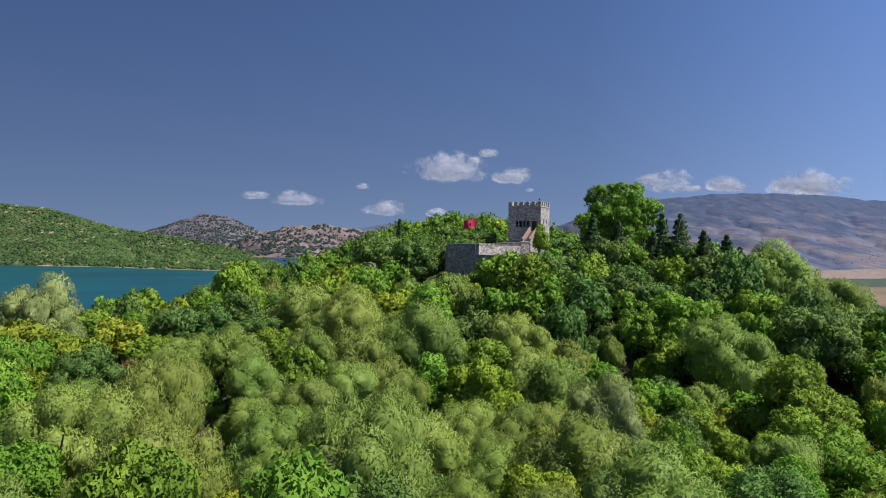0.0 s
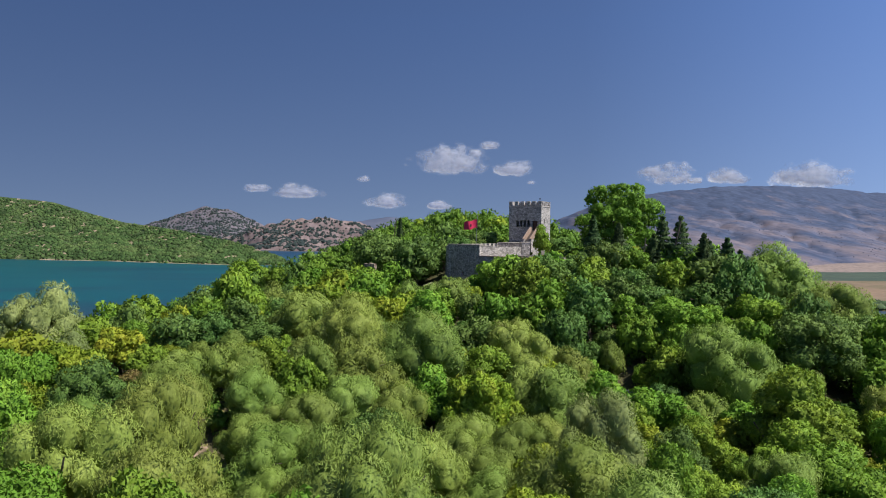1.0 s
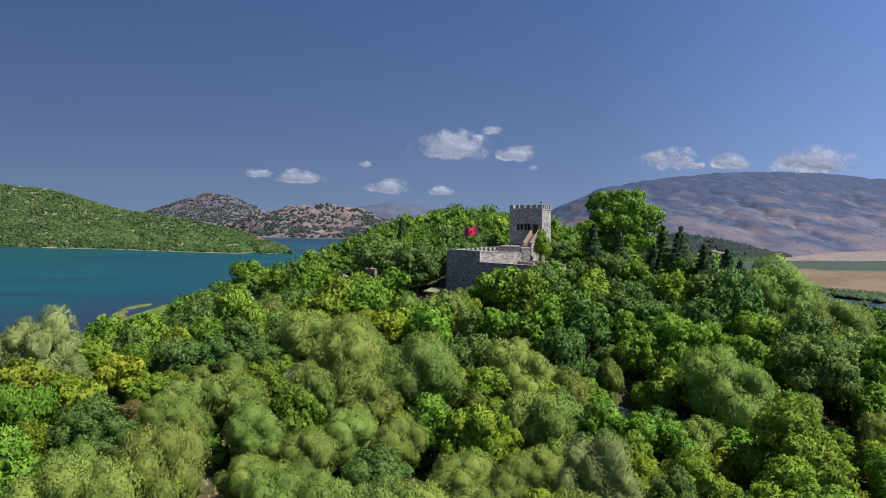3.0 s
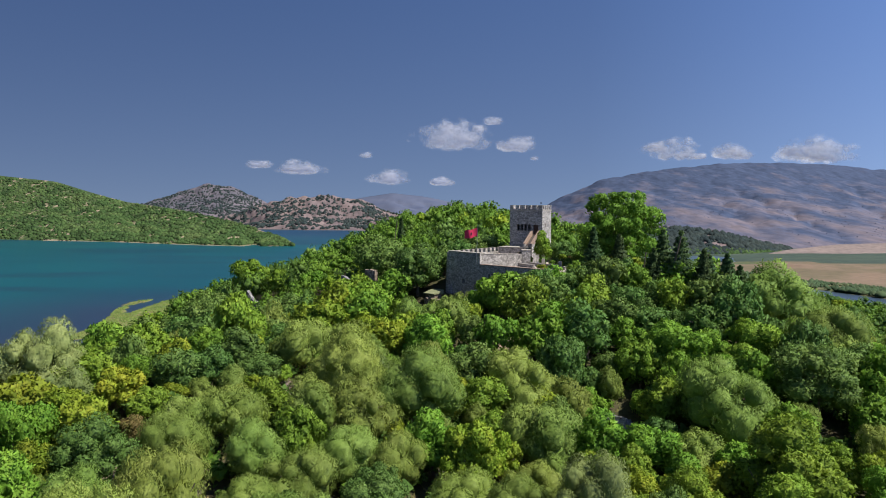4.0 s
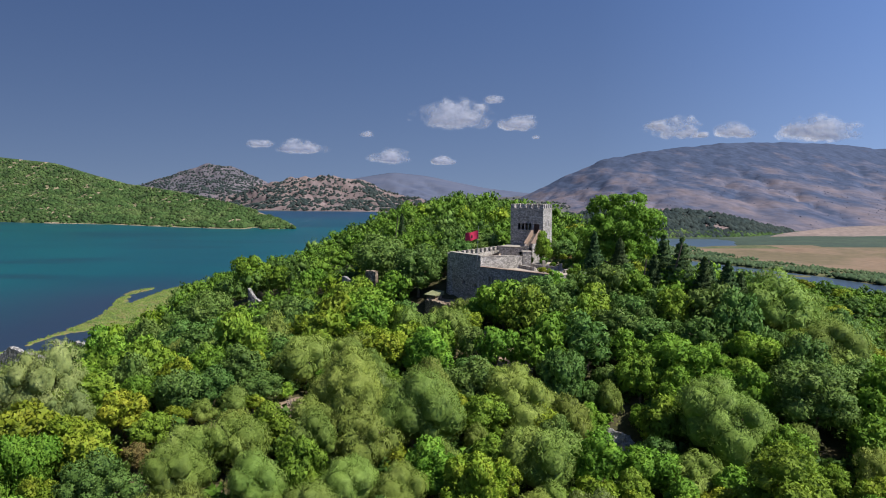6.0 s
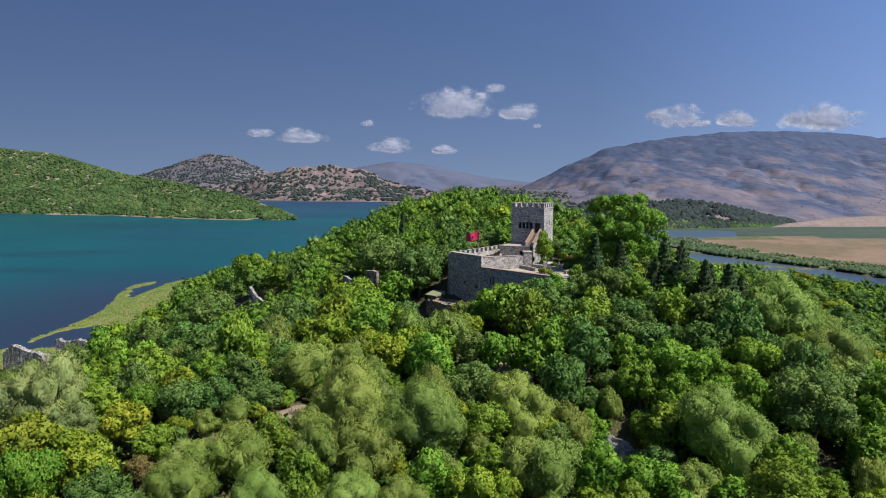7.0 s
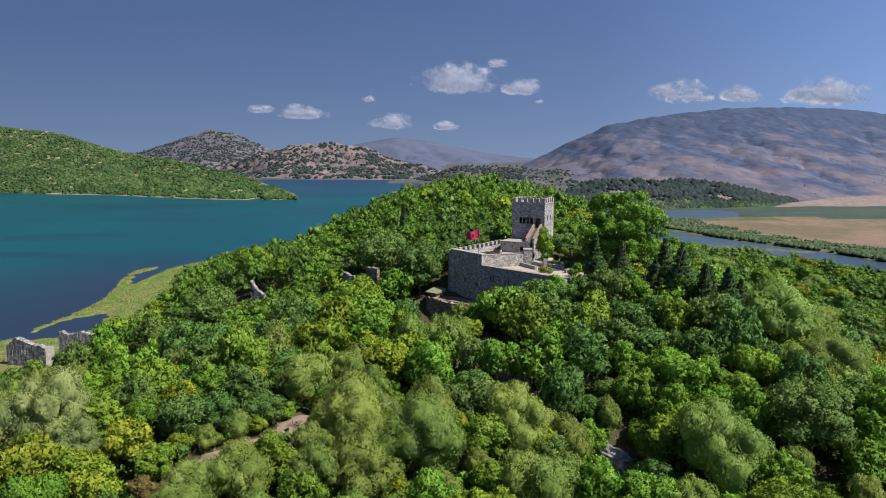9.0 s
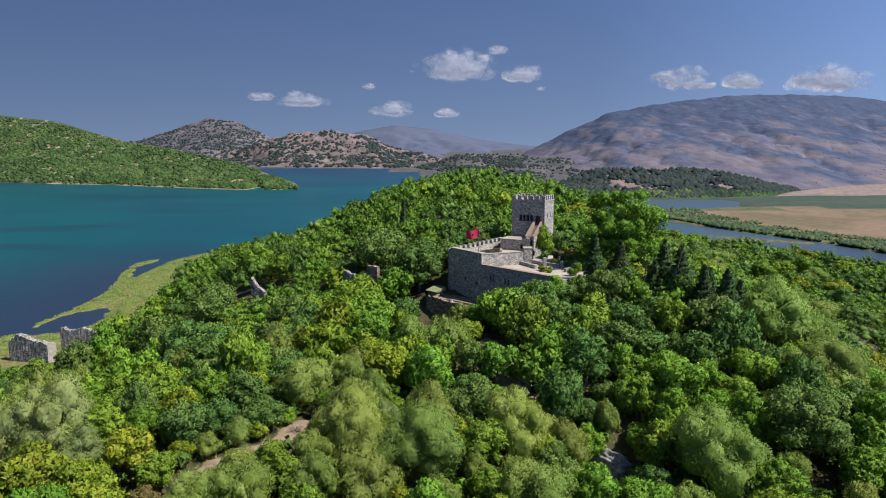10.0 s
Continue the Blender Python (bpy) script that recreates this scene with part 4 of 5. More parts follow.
broken_wall((-22.5, 160), (-17.5, 158), 1.0, 25.0, [32.2, 31.4, 30.8], M["ruin"], "ruined_wall", "low pale wall remnant on the wooded slope", 0.3, seed=7)
broken_wall((-3.6, 151.2), (6.4, 142.4), 1.4, 18.0, [28.3, 28.4, 28.0, 27.9, 27.6], M["rubble"], "outer_wall", "brown rubble outer wall below the bastion", 0.35, seed=8)
hut = thing("lean_to", "small stone lean-to with a mossy sheet roof", "hut", (-2.6, 151.5, 0), -42)
part("wall", solid(((-1.2, 0.2, 23.0), (1.4, 2.4, 29.1)), bevel=0.05), M["rubble"], hut)
part("roof", prism([(-1.5, -0.2), (1.7, -0.2), (1.7, 2.8), (-1.5, 2.8)], 29.15, [29.3, 29.3, 30.0, 30.0]), M["roof_green"], hut, "mossy green-grey sheet roof")


# ---- rocks ----
ROCK = ico(5)


def boulder(name, label, at, size, turn, seed):
    rng = np.random.default_rng(seed)
    v, f = ROCK
    ph = rng.uniform(0, 6, 8)

    def fold(q, s, a, c):
        return 1 - 2 * np.abs(np.sin(q[:, 0] * s + a + 1.3 * np.sin(q[:, 1] * s * 0.7 + c)) * np.cos(q[:, 2] * s * 0.8 + c))
    d = 0.92 + 0.16 * fold(v, 2.6, ph[0], ph[1]) + 0.13 * fold(v[:, [1, 2, 0]], 6.5, ph[2], ph[3]) + 0.09 * fold(v[:, [2, 0, 1]], 13, ph[4], ph[5]) + 0.05 * fold(v, 27, ph[6], ph[7]) + rng.uniform(-0.03, 0.03, len(v))
    me = quick_mesh(name, v * d[:, None] * np.array(size), np.full(len(f), 3), f.ravel(), M["rock"])
    ob = new(name, me)
    ob.matrix_world = pose(*at, 0, 0, turn)
    tagged(ob, label, "rock", "rocks in the wood")


boulder("rock_outcrop", "pale grey limestone outcrop among the trees", (22.0, 89.8, 18.2), (4.8, 1.3, 2.4), -48, 1)
boulder("rock_outcrop", "pale grey limestone ledge below the wood", (24.0, 87.6, 17.0), (2.9, 1.1, 2.6), -30, 2)
boulder("rock_outcrop", "narrow grey rock face between tree crowns", (11.8, 103.0, 25.6), (0.9, 2.2, 2.0), 15, 3)


# ---- trees ----
def fan_dirs(rng, n, low):
    d = rng.normal(size=(n * 4, 3))
    d /= np.linalg.norm(d, axis=1)[:, None]
    d = d[d[:, 2] > low]
    return d[:n]


KINDS = {  # billows, reach, billow size, squash, leaf length, leaf aspect, scatter, upward pull, lowest, lump depth, lump rate, billow flatness
    "soft": (13, 0.60, 0.37, 0.94, 0.36, 0.28, 0.5, 0.6, -0.5, 0.15, 15, 1.12),
    "silver": (14, 0.62, 0.36, 0.92, 0.32, 0.30, 0.5, 0.5, -0.5, 0.13, 17, 1.08),
    "laurel": (15, 0.62, 0.34, 1.0, 0.44, 0.60, 0.6, 0.2, -0.55, 0.20, 18, 1.0),
    "oak": (17, 0.64, 0.32, 0.86, 0.38, 0.60, 0.65, 0.1, -0.55, 0.17, 22, 0.95),
    "fig": (14, 0.64, 0.32, 0.82, 0.44, 0.70, 0.65, 0.1, -0.5, 0.22, 18, 0.9),
    "rust": (10, 0.60, 0.32, 0.85, 0.36, 0.5, 0.8, 0.1, -0.4, 0.25, 16, 0.9),
    "pine": (66, 0.82, 0.175, 0.95, 0.34, 0.42, 0.6, 0.45, -0.45, 0.34, 30, 0.66),
}


def lumps(w, rate):
    """A smooth unevenness of a crown's skin, between -1 and 1."""
    x, y, z = (w * rate).T
    return (np.sin(x + 1.3 * np.sin(y + 1)) + np.sin(y + 1.3 * np.sin(z + 2)) + np.sin(z + 1.3 * np.sin(x + 3))) / 3


def leaf_tris(p, nrm, length, aspect, scatter, up, rng, radius):
    """Pointed leaves at p about the outward directions nrm: corners, and a soft shading direction for each corner."""
    n = len(p)
    nr = nrm * (1 - scatter) + rng.normal(size=(n, 3)) * scatter * 0.7
    nr /= np.linalg.norm(nr, axis=1)[:, None] + 1e-9
    nr *= np.where((nr * nrm).sum(1) < 0, -1.0, 1.0)[:, None]
    t = rng.normal(size=(n, 3)) * (1 - up) + (nrm * 0.7 + (0, 0, 1)) * up
    t -= nr * (t * nr).sum(1)[:, None]
    t /= np.linalg.norm(t, axis=1)[:, None] + 1e-9
    b = np.cross(nr, t)
    s = (length / radius * rng.uniform(0.65, 1.35, n))[:, None]
    shade = nrm * (0.88 if up > 0.45 else 0.72) + nr * (0.2 if up > 0.45 else 0.42)
    shade /= np.linalg.norm(shade, axis=1)[:, None] + 1e-9
    return np.stack([p - t * s * 0.5 + b * s * aspect * 0.5, p - t * s * 0.5 - b * s * aspect * 0.5, p + t * s * 0.5], 1), np.repeat(shade, 3, 0)


def crown_arrays(kind, seed, leaves, radius, core=ICO1, few=None):
    """Vertices, face sizes, corners and shading directions of a crown of unit radius about the origin: billows of leaves with clefts
    between them and lumps on each; radius is its true size, for the leaves."""
    count, reach, size, squash, length, aspect, scatter, up, low, deep, rate, flat = KINDS[kind]
    rng = np.random.default_rng(seed)
    if few:
        count, size, rate = few, size * 1.3, rate * 0.6
    pool = fan_dirs(rng, 14 * count, low)
    picked = [0]
    near = np.linalg.norm(pool - pool[0], axis=1)
    while len(picked) < count:                                # directions spread out, with some chance in them
        k = int(np.argmax(near * rng.uniform(0.75, 1.0, len(pool))))
        picked.append(k)
        near = np.minimum(near, np.linalg.norm(pool - pool[k], axis=1))
    d = pool[picked]
    c = d * reach * rng.uniform(0.68, 1.24, (count, 1))
    r = size * rng.uniform(0.6, 1.38, count)
    c, r = np.concatenate([c, [[0, 0, -0.06]]]), np.r_[r, 0.60 if kind == "pine" else 0.54]
    c[:, 2] *= squash
    many = int(leaves * 2.6)
    per = rng.choice(len(c), many, p=r ** 2 / (r ** 2).sum())
    q = rng.normal(size=(many, 3))
    q /= np.linalg.norm(q, axis=1)[:, None]
    flip = (q[:, 2] < -0.25) & (rng.random(many) < 0.6)
    q[flip, 2] *= -1
    w = (c[per] + q * r[per][:, None] + seed) * (1, 1, 1 - 0.5 * up)
    lift = lumps(w, rate)
    grad = np.stack([lumps(w + np.eye(3)[a] * 0.004, rate) - lift for a in range(3)], 1) / 0.004
    grad -= q * (grad * q).sum(1)[:, None]
    p = c[per] + q * (r[per] * (1 + deep * lift + rng.uniform(-0.16, 0.09, many)))[:, None] * (1, 1, flat)
    far = np.linalg.norm((p[:, None] - c[None]) / (1, 1, flat), axis=2) / r[None]
    far[np.arange(many), per] = 9
    keep = (far.min(1) > 0.86) & (rng.random(many) > 0.5 * np.clip(-lift, 0, 1))
    out = q - grad * (deep * 0.8 * r[per])[:, None] + 0.25 * p
    p, out = p[keep][:leaves], out[keep][:leaves]
    out /= np.linalg.norm(out, axis=1)[:, None] + 1e-9
    tri, shade = leaf_tris(p, out, length, aspect, scatter, up, rng, radius)
    vs, sizes, loops, ns = [tri.reshape(-1, 3)], [np.full(len(tri), 3)], [np.arange(len(tri) * 3)], [shade]
    off = len(tri) * 3
    v0, f0 = core
    for cc, rr in zip(c, r):
        skin = lumps((cc + v0 * rr + seed) * (1, 1, 1 - 0.5 * up), rate) * deep if len(v0) > 100 else rng.uniform(-0.26, 0.08, len(v0))
        vs.append(cc + v0 * (1 + skin[:, None]) * rr * (0.62 if kind == "pine" else 0.82 if up > 0.45 and len(v0) > 20 else 0.78) * np.array((1, 1, flat)))
        ns.append(v0 + rng.normal(size=v0.shape) * 0.25)
        sizes.append(np.full(len(f0), 3))
        loops.append((f0 + off).ravel())
        off += len(v0)
    nn = np.concatenate(ns)
    return np.concatenate(vs), np.concatenate(sizes), np.concatenate(loops), nn / (np.linalg.norm(nn, axis=1)[:, None] + 1e-9)


def trunk_mesh(seed, height, girth, limbs=4):
    """A tapered, slightly bent trunk with limbs."""
    rng = np.random.default_rng(seed)
    bm = bmesh.new()

    def tube(a, b, r0, r1, bend):
        a, b = Vector(a), Vector(b)
        ring_prev = None
        side_ = (b - a).cross(Vector((0.3, 1, 0.2))).normalized()
        other = (b - a).cross(side_).normalized()
        for k in range(4):
            s = k / 3
            c = a.lerp(b, s) + side_ * bend * math.sin(s * math.pi)
            r = r0 + (r1 - r0) * s
            ring = [bm.verts.new(c + (side_ * math.cos(g) + other * math.sin(g)) * r) for g in [i * math.pi / 3 for i in range(6)]]
            if ring_prev:
                for i in range(6):
                    bm.faces.new((ring_prev[i], ring_prev[(i + 1) % 6], ring[(i + 1) % 6], ring[i]))
            ring_prev = ring
    tube((0, 0, -0.4), (rng.uniform(-0.2, 0.2), rng.uniform(-0.2, 0.2), height), girth, girth * 0.5, 0.12)
    for i in range(limbs):
        g = i * 6.283 / limbs + rng.uniform(-0.5, 0.5)
        z = height * rng.uniform(0.45, 0.85)
        reach = height * rng.uniform(0.5, 0.8)
        tube((0, 0, z), (math.cos(g) * reach, math.sin(g) * reach, z + reach * 0.8), girth * 0.5, girth * 0.15, 0.15)
    me = bpy.data.meshes.new("trunk")
    bm.to_mesh(me)
    bm.free()
    me.materials.append(M["bark"])
    return me


LABELS = {"soft": "soft feathery grey-green tree on the hillside", "silver": "silvery olive-green tree with fine foliage", "laurel": "bright glossy green broadleaf tree", "oak": "dense dark green evergreen oak",
          "fig": "broad tree with yellowing green leaves", "rust": "small half-dry tree with rusty leaves", "pine": "large rounded bright green pine beside the castle"}
MODELS = {}


def model(kind, level, variant):
    key = (kind, level, variant)
    if key not in MODELS:
        n, grow = {0: (7600, 0.54), 1: (3100, 0.88), 2: (1550, 1.14)}[level]
        if kind in ("soft", "silver"):
            n = int(n * (1.2 if level == 2 else 1.4))
        h = sum(ord(ch) for ch in kind) * 13 + variant * 7 + 1
        v, s, l, nn = crown_arrays(kind, h, n, 3.2 / grow, OCTA if level == 2 else ICO2 if level == 0 and kind in ("soft", "silver") else ICO1)
        crown = quick_mesh("crown", v, s, l, M[kind], normals=nn)
        MODELS[key] = (crown, trunk_mesh(h, 1.0, 0.075))
    return MODELS[key]


def tree(kind, x, y, r, rng, level, z=None, tall=1.0):
    x, y, r = float(x), float(y), float(r)
    level = max(0, level - 1) if r > 4.8 else level
    crown, trunk = model(kind, level, int(rng.integers(0, 3)))
    z = float(ground_z(x, y)) if z is None else z
    ob = thing(kind + "_tree" if kind in ("oak", "fig", "laurel", "pine") else {"soft": "feathery_tree", "silver": "olive_tree", "rust": "dry_tree"}[kind], LABELS[kind], "tree", (x, y, z), float(rng.uniform(0, 360)), "trees on the hill")
    c = part("crown", crown, None, ob)
    c.matrix_basis = Matrix.Translation((0, 0, r * 0.95 * tall)) @ Matrix.Diagonal((r * float(rng.uniform(0.9, 1.1)), r * float(rng.uniform(0.9, 1.1)), r * tall, 1))
    t = part("trunk", trunk, None, ob)
    t.matrix_basis = Matrix.Diagonal((r, r, r * 0.95 * tall, 1))
    return ob


def conifer(x, y, height, r, seed):
    """A dark conical tree: whorls of drooping needle sprays round a straight trunk."""
    rng = np.random.default_rng(seed)
    n = 7000
    s = rng.random(n) ** 0.75
    tier = np.round(s * 15)
    lev = tier / 15 + rng.uniform(-0.008, 0.008, n)
    a = rng.uniform(0, 6.283, n)
    arm = np.abs(np.sin(a * 3.0 + tier * 2.4)) ** 0.9
    along_arm = np.sqrt(rng.uniform(0.05, 1, n))
    rad = r * (1.03 - lev) ** 0.9 * (0.4 + 0.6 * arm) * along_arm * (1 + 0.18 * np.sin(tier * 5.1))
    p = np.stack([np.cos(a) * rad, np.sin(a) * rad, 0.8 + lev * (height - 0.8) - rad * 0.3 + 0.12 * rad * along_arm ** 3 - rng.uniform(0, 0.35, n)], 1)
    nrm = np.stack([np.cos(a) * 0.9, np.sin(a) * 0.9, np.full(n, 0.45)], 1)
    tri, shade = leaf_tris(p, nrm, 0.6, 0.36, 0.7, 0.1, rng, 1.0)
    ob = thing("conifer", "dark conical conifer among the broadleaf trees", "tree", (x, y, float(ground_z(x, y))), 0, "conifers below the castle")
    part("crown", quick_mesh("crown", tri.reshape(-1, 3), np.full(n, 3), np.arange(3 * n), M["cypress"], normals=shade), None, ob)
    t = part("trunk", trunk_mesh(seed, 1.0, 0.02, 0), None, ob)
    t.matrix_basis = Matrix.Diagonal((height * 0.9, height * 0.9, height * 0.95, 1))


taken = {}


def clear_of(x, y, r, gap=0.78):
    i, j = int(x // 8), int(y // 8)
    for a in range(i - 2, i + 3):
        for b in range(j - 2, j + 3):
            for px_, py_, pr in taken.get((a, b), ()):
                if (x - px_) ** 2 + (y - py_) ** 2 < (gap * (r + pr)) ** 2:
                    return False
    return True


def claim(x, y, r):
    taken.setdefault((int(x // 8), int(y // 8)), []).append((x, y, r))


GLADES = [(-49, 181, 5.5), (-46.5, 173, 3.5), (-16, 155, 4.0), (-20, 157, 3.5), (-1, 131.5, 6.5), (2, 138, 5.0), (0, 121, 3.0)]   # x, y, radius kept free of tall trees
CASTLE = [(-4.5, 157), (-9.0, 150), (-6.0, 143), (4.0, 135.5), (20.5, 128.5), (31, 136), (36, 150), (34, 163), (27.5, 174.5), (19, 179), (10, 170)]


def open_ground(x, y, r):
    """Where no tree stands: castle, paths, shore and ruins (arrays)."""
    bare = (inside_distance(x, y, CASTLE) > -r * 0.7) | near_path(x, y, np.where(x > 70, 1.8, 1.1) + r * 0.9)
    bare |= (inside_distance(x, y, SHORE) < np.where(x > 90, r * 0.4, r + 1)) | (inside_distance(x, y, MARSH) > -r * 1.15) | ((x < -82) & (y > 152) & (y < 232))
    for gx0, gy0, gr in GLADES:
        bare |= (x - gx0) ** 2 + (y - gy0) ** 2 < (gr + r * 0.5) ** 2
    g = ground_z(x, y)
    return bare | ((x < 0) & (g < 1.6)) | ((g < 0.45) | (x < 90) & (g < 1.0)), g


def species(x, y, rng):
    u = rng.random()
    patch = float(wave(np.array(x), np.array(y), 11, 4)) * 0.12
    if y < 96 and x < 14:
        table = (("soft", 0.48), ("silver", 0.54), ("laurel", 0.76), ("fig", 0.86), ("oak", 1.2))
    elif 94 < y < 122 and 14 < x < 46:
        table = (("oak", 0.66), ("laurel", 0.92), ("soft", 1.2))
    elif y < 78:
        table = (("laurel", 0.60), ("fig", 0.84), ("soft", 0.93), ("oak", 1.2))
    elif y < 100:
        table = (("laurel", 0.56), ("oak", 0.74), ("fig", 0.86), ("soft", 1.2))
    elif y < 150:
        table = (("oak", 0.40), ("laurel", 0.76), ("soft", 0.89), ("fig", 1.2))
    else:
        table = (("laurel", 0.56), ("oak", 0.90), ("fig", 0.93), ("soft", 1.2))
    for name, top in table:
        if u + patch < top:
            return name
    return "oak"


rng = np.random.default_rng(11)
# trees that stand out: x, y, crown radius
SOFT_NEAR = [(-24.5, 67.3, 3.1), (-8.4, 71.6, 4), (-20.6, 68.6, 3.3), (-24.5, 62.9, 3.3), (-16.9, 61.2, 3.2), (-12.5, 57.6, 3), (-8.7, 62.9, 3.4), (-15.4, 53.3, 2.8), (-4.5, 62.4, 3.1), (5.5, 56.4, 2.9), (10.4, 60.2, 2.6), (-25.7, 48.8, 3.7), (1.4, 56.5, 2.9), (-24.6, 43.8, 4.3), (-16.9, 43.9, 2.7), (-2.3, 45, 3.4), (-7.9, 48.5, 3.3), (-12.3, 47.3, 3.2), (2.5, 49.6, 2.5)]
SOFT_UP = [(-18.6, 92.9, 4.3), (-14, 98.3, 3.3), (-11, 80.5, 5.1), (-14.3, 76.3, 3), (-3, 78.6, 5.3), (-1.9, 90.1, 3.8), (1.3, 109.4, 3.8), (-2.7, 110, 3.5), (54.5, 114.3, 6.6), (61, 114.6, 5.2), (52.8, 97.3, 5.4), (54.1, 94.3, 4), (9.8, 87.9, 5.2), (15.4, 86.8, 3.7), (9.1, 75.5, 4), (-41.2, 113.8, 4.2), (10.4, 74, 4.3), (32.6, 79.6, 6.0)]
KEY = {"soft": SOFT_NEAR + SOFT_UP}
KEY["silver"] = [(-46, 80, 6), (-51.5, 77, 4.6), (-41.5, 76.5, 3)]
KEY["fig"] = [(-42.3, 68.5, 4.1), (-37.5, 68.6, 3), (-34.4, 74.7, 3.1), (-12, 109.8, 2.9), (-7.9, 102.2, 3.5), (-5.2, 107.7, 3.3), (12.5, 86.2, 3), (15.1, 67.8, 3.2), (18.9, 67.6, 2.4), (27, 67.2, 2.7), (7.6, 88.5, 2), (-5.7, 72.3, 2.1)]
KEY["laurel"] = [(-7.5, 126.5, 3.6), (-41.2, 80.5, 3.6), (-38.9, 92.1, 4.5), (-13.8, 127.4, 5.7), (-16.9, 146, 5.3), (-10.3, 153.1, 4.7), (-53.4, 200.4, 6.3), (-32.3, 180.2, 3.2), (-43, 189.4, 4.3), (8, 103, 3.6), (14.6, 102.2, 4.4), (10.0, 117.4, 4.5), (32.7, 121.3, 4), (41, 122.5, 4.7), (27.1, 102.2, 2.9), (43.9, 98.7, 3.7), (30.4, 91.3, 3.6), (4.5, 84.8, 3.5), (53.8, 85.1, 4.6), (48.9, 77.7, 3.5), (39.9, 94.5, 3), (24.4, 113.9, 3.8), (-7.1, 91.1, 2.3), (22.5, 75.9, 3.3), (24.3, 68.8, 2.8), (32, 63.8, 5.1), (5.1, 75.3, 2.8), (-30.4, 71.3, 2.4), (30.4, 71.1, 2.9), (10.6, 46.5, 2.8), (17.4, 47.1, 2.6), (28.2, 50.4, 3.9)]
KEY["oak"] = [(-8.5, 135.5, 3.6), (-59.7, 124.7, 3.6), (-30.2, 80.5, 3.2), (-27.3, 81.9, 2.9), (-61.1, 149.5, 5.5), (-51.4, 141.1, 5.5), (-39.2, 125.5, 5.1), (-29.4, 118.9, 4.5), (-25.2, 89.2, 3.4), (-24.5, 135.2, 4.4), (-31.6, 145.6, 4.8), (-55.0, 174.5, 4.6), (-53.3, 163.9, 5.8), (-5.5, 156.9, 6.2), (-14.1, 169.7, 6.5), (1.0, 163.5, 3.6), (4.2, 168.5, 3.4), (7.5, 172.5, 3.3), (11.5, 176.5, 3.4), (-4.0, 165.0, 4.0), (-7.5, 147.5, 3.4), (29.5, 172.0, 3.6), (26.0, 178.0, 3.8), (13.7, 117.2, 4.3), (18.6, 114.8, 3.9), (31.5, 106.1, 3.2), (42.7, 111.1, 4.8), (37.9, 102.4, 4), (44.9, 84.5, 5.6), (53.4, 90.9, 4.2)]
KEY["rust"] = [(-34.6, 75, 1.9), (-30.4, 67.9, 1.9)]


def level_at(y):
    return 0 if 20 < y < 64 else 1 if 64 <= y < 102 else 2


for kind, rows in KEY.items():
    gz = ground_z([q[0] for q in rows], [q[1] for q in rows])
    for (x, y, r), g in zip(rows, gz):
        claim(x, y, r * 0.92)
        tree(kind, x, y, r, rng, level_at(y), float(g), 1.08 if kind == "silver" else 1.0)
n = 12000
ys = 20 + 132 * np.sqrt(rng.random(n))
xs = rng.uniform(-1, 1, n) * (0.66 * ys + 14)
rs = rng.uniform(2.1, 4.5, n)
bare, gs = open_ground(xs, ys, rs)
near_count = 0
for x, y, r, g, no in zip(xs, ys, rs, gs, bare):
    if no or near_count > 560 or not clear_of(x, y, r, 0.72 if y < 80 else 0.64):
        continue
    claim(x, y, r)
    tree(species(x, y, rng), x, y, r, rng, level_at(y), float(g), float(rng.uniform(0.85, 1.35)))
    near_count += 1

# taller crowns that stand out of the wood towards the river and along the ridge
big = np.random.default_rng(71)
n = 900
xs, ys, rs = big.uniform(45, 190, n), big.uniform(125, 380, n), big.uniform(3.6, 6.2, n)
bare, gs = open_ground(xs, ys, rs)
count = 0
for x, y, r, g, no in zip(xs, ys, rs, gs, bare):
    if no or count >= 85 or y < 152 and x < 0.66 * y + 14 or not clear_of(x, y, r, 0.95):
        continue
    claim(x, y, r * 0.95)
    tree(("laurel", "oak", "soft", "oak", "laurel", "fig")[int(big.integers(0, 6))], x, y, r, big, 2, float(g) - 0.25 * r, float(big.uniform(0.7, 0.95)))
    count += 1

# the rest of the wood: one mass of smaller-detail trees
MASS = ("laurel", "oak", "fig", "soft")
bits = {k: [crown_arrays(k, 50 + i, 270, 2.5, OCTA, 7) for i in range(4)] for k in MASS}
far_bits = {k: [crown_arrays(k, 70 + i, 110, 1.6, OCTA, 5) for i in range(3)] for k in MASS}
stacks = {k: ([], [], [], [0], []) for k in MASS}


def mass_tree(kind, x, y, z, r, tall, source=None):
    pool = (source or bits)[kind]
    v, s, l, nn = pool[int(rng.integers(0, len(pool)))]
    a = rng.uniform(0, 6.283)
    ca, sa = math.cos(a), math.sin(a)
    spin = np.array([[ca, sa, 0], [-sa, ca, 0], [0, 0, 1]])
    w = v @ spin * (r, r, r * tall) + (x, y, z + r * 0.9 * tall)
    vs, ss, ls, n, nr = stacks[kind]
    vs.append(w), ss.append(s), ls.append(l + n[0]), nr.append(nn @ spin)
    n[0] += len(w)


n = 42000
xs, ys, rs = rng.uniform(-150, 230, n), rng.uniform(-40, 470, n), rng.uniform(2.2, 4.4, n)
bare, gs = open_ground(xs, ys, rs)
bare |= (ys > 20) & (ys < 152) & (np.abs(xs) < 0.66 * ys + 14)
bare |= (ys < 60) & (rng.random(n) < 0.8) | (ys > 400) & (rng.random(n) < 0.4)
rs = np.where(xs > 60, rs * 1.2, rs)
mass = 0
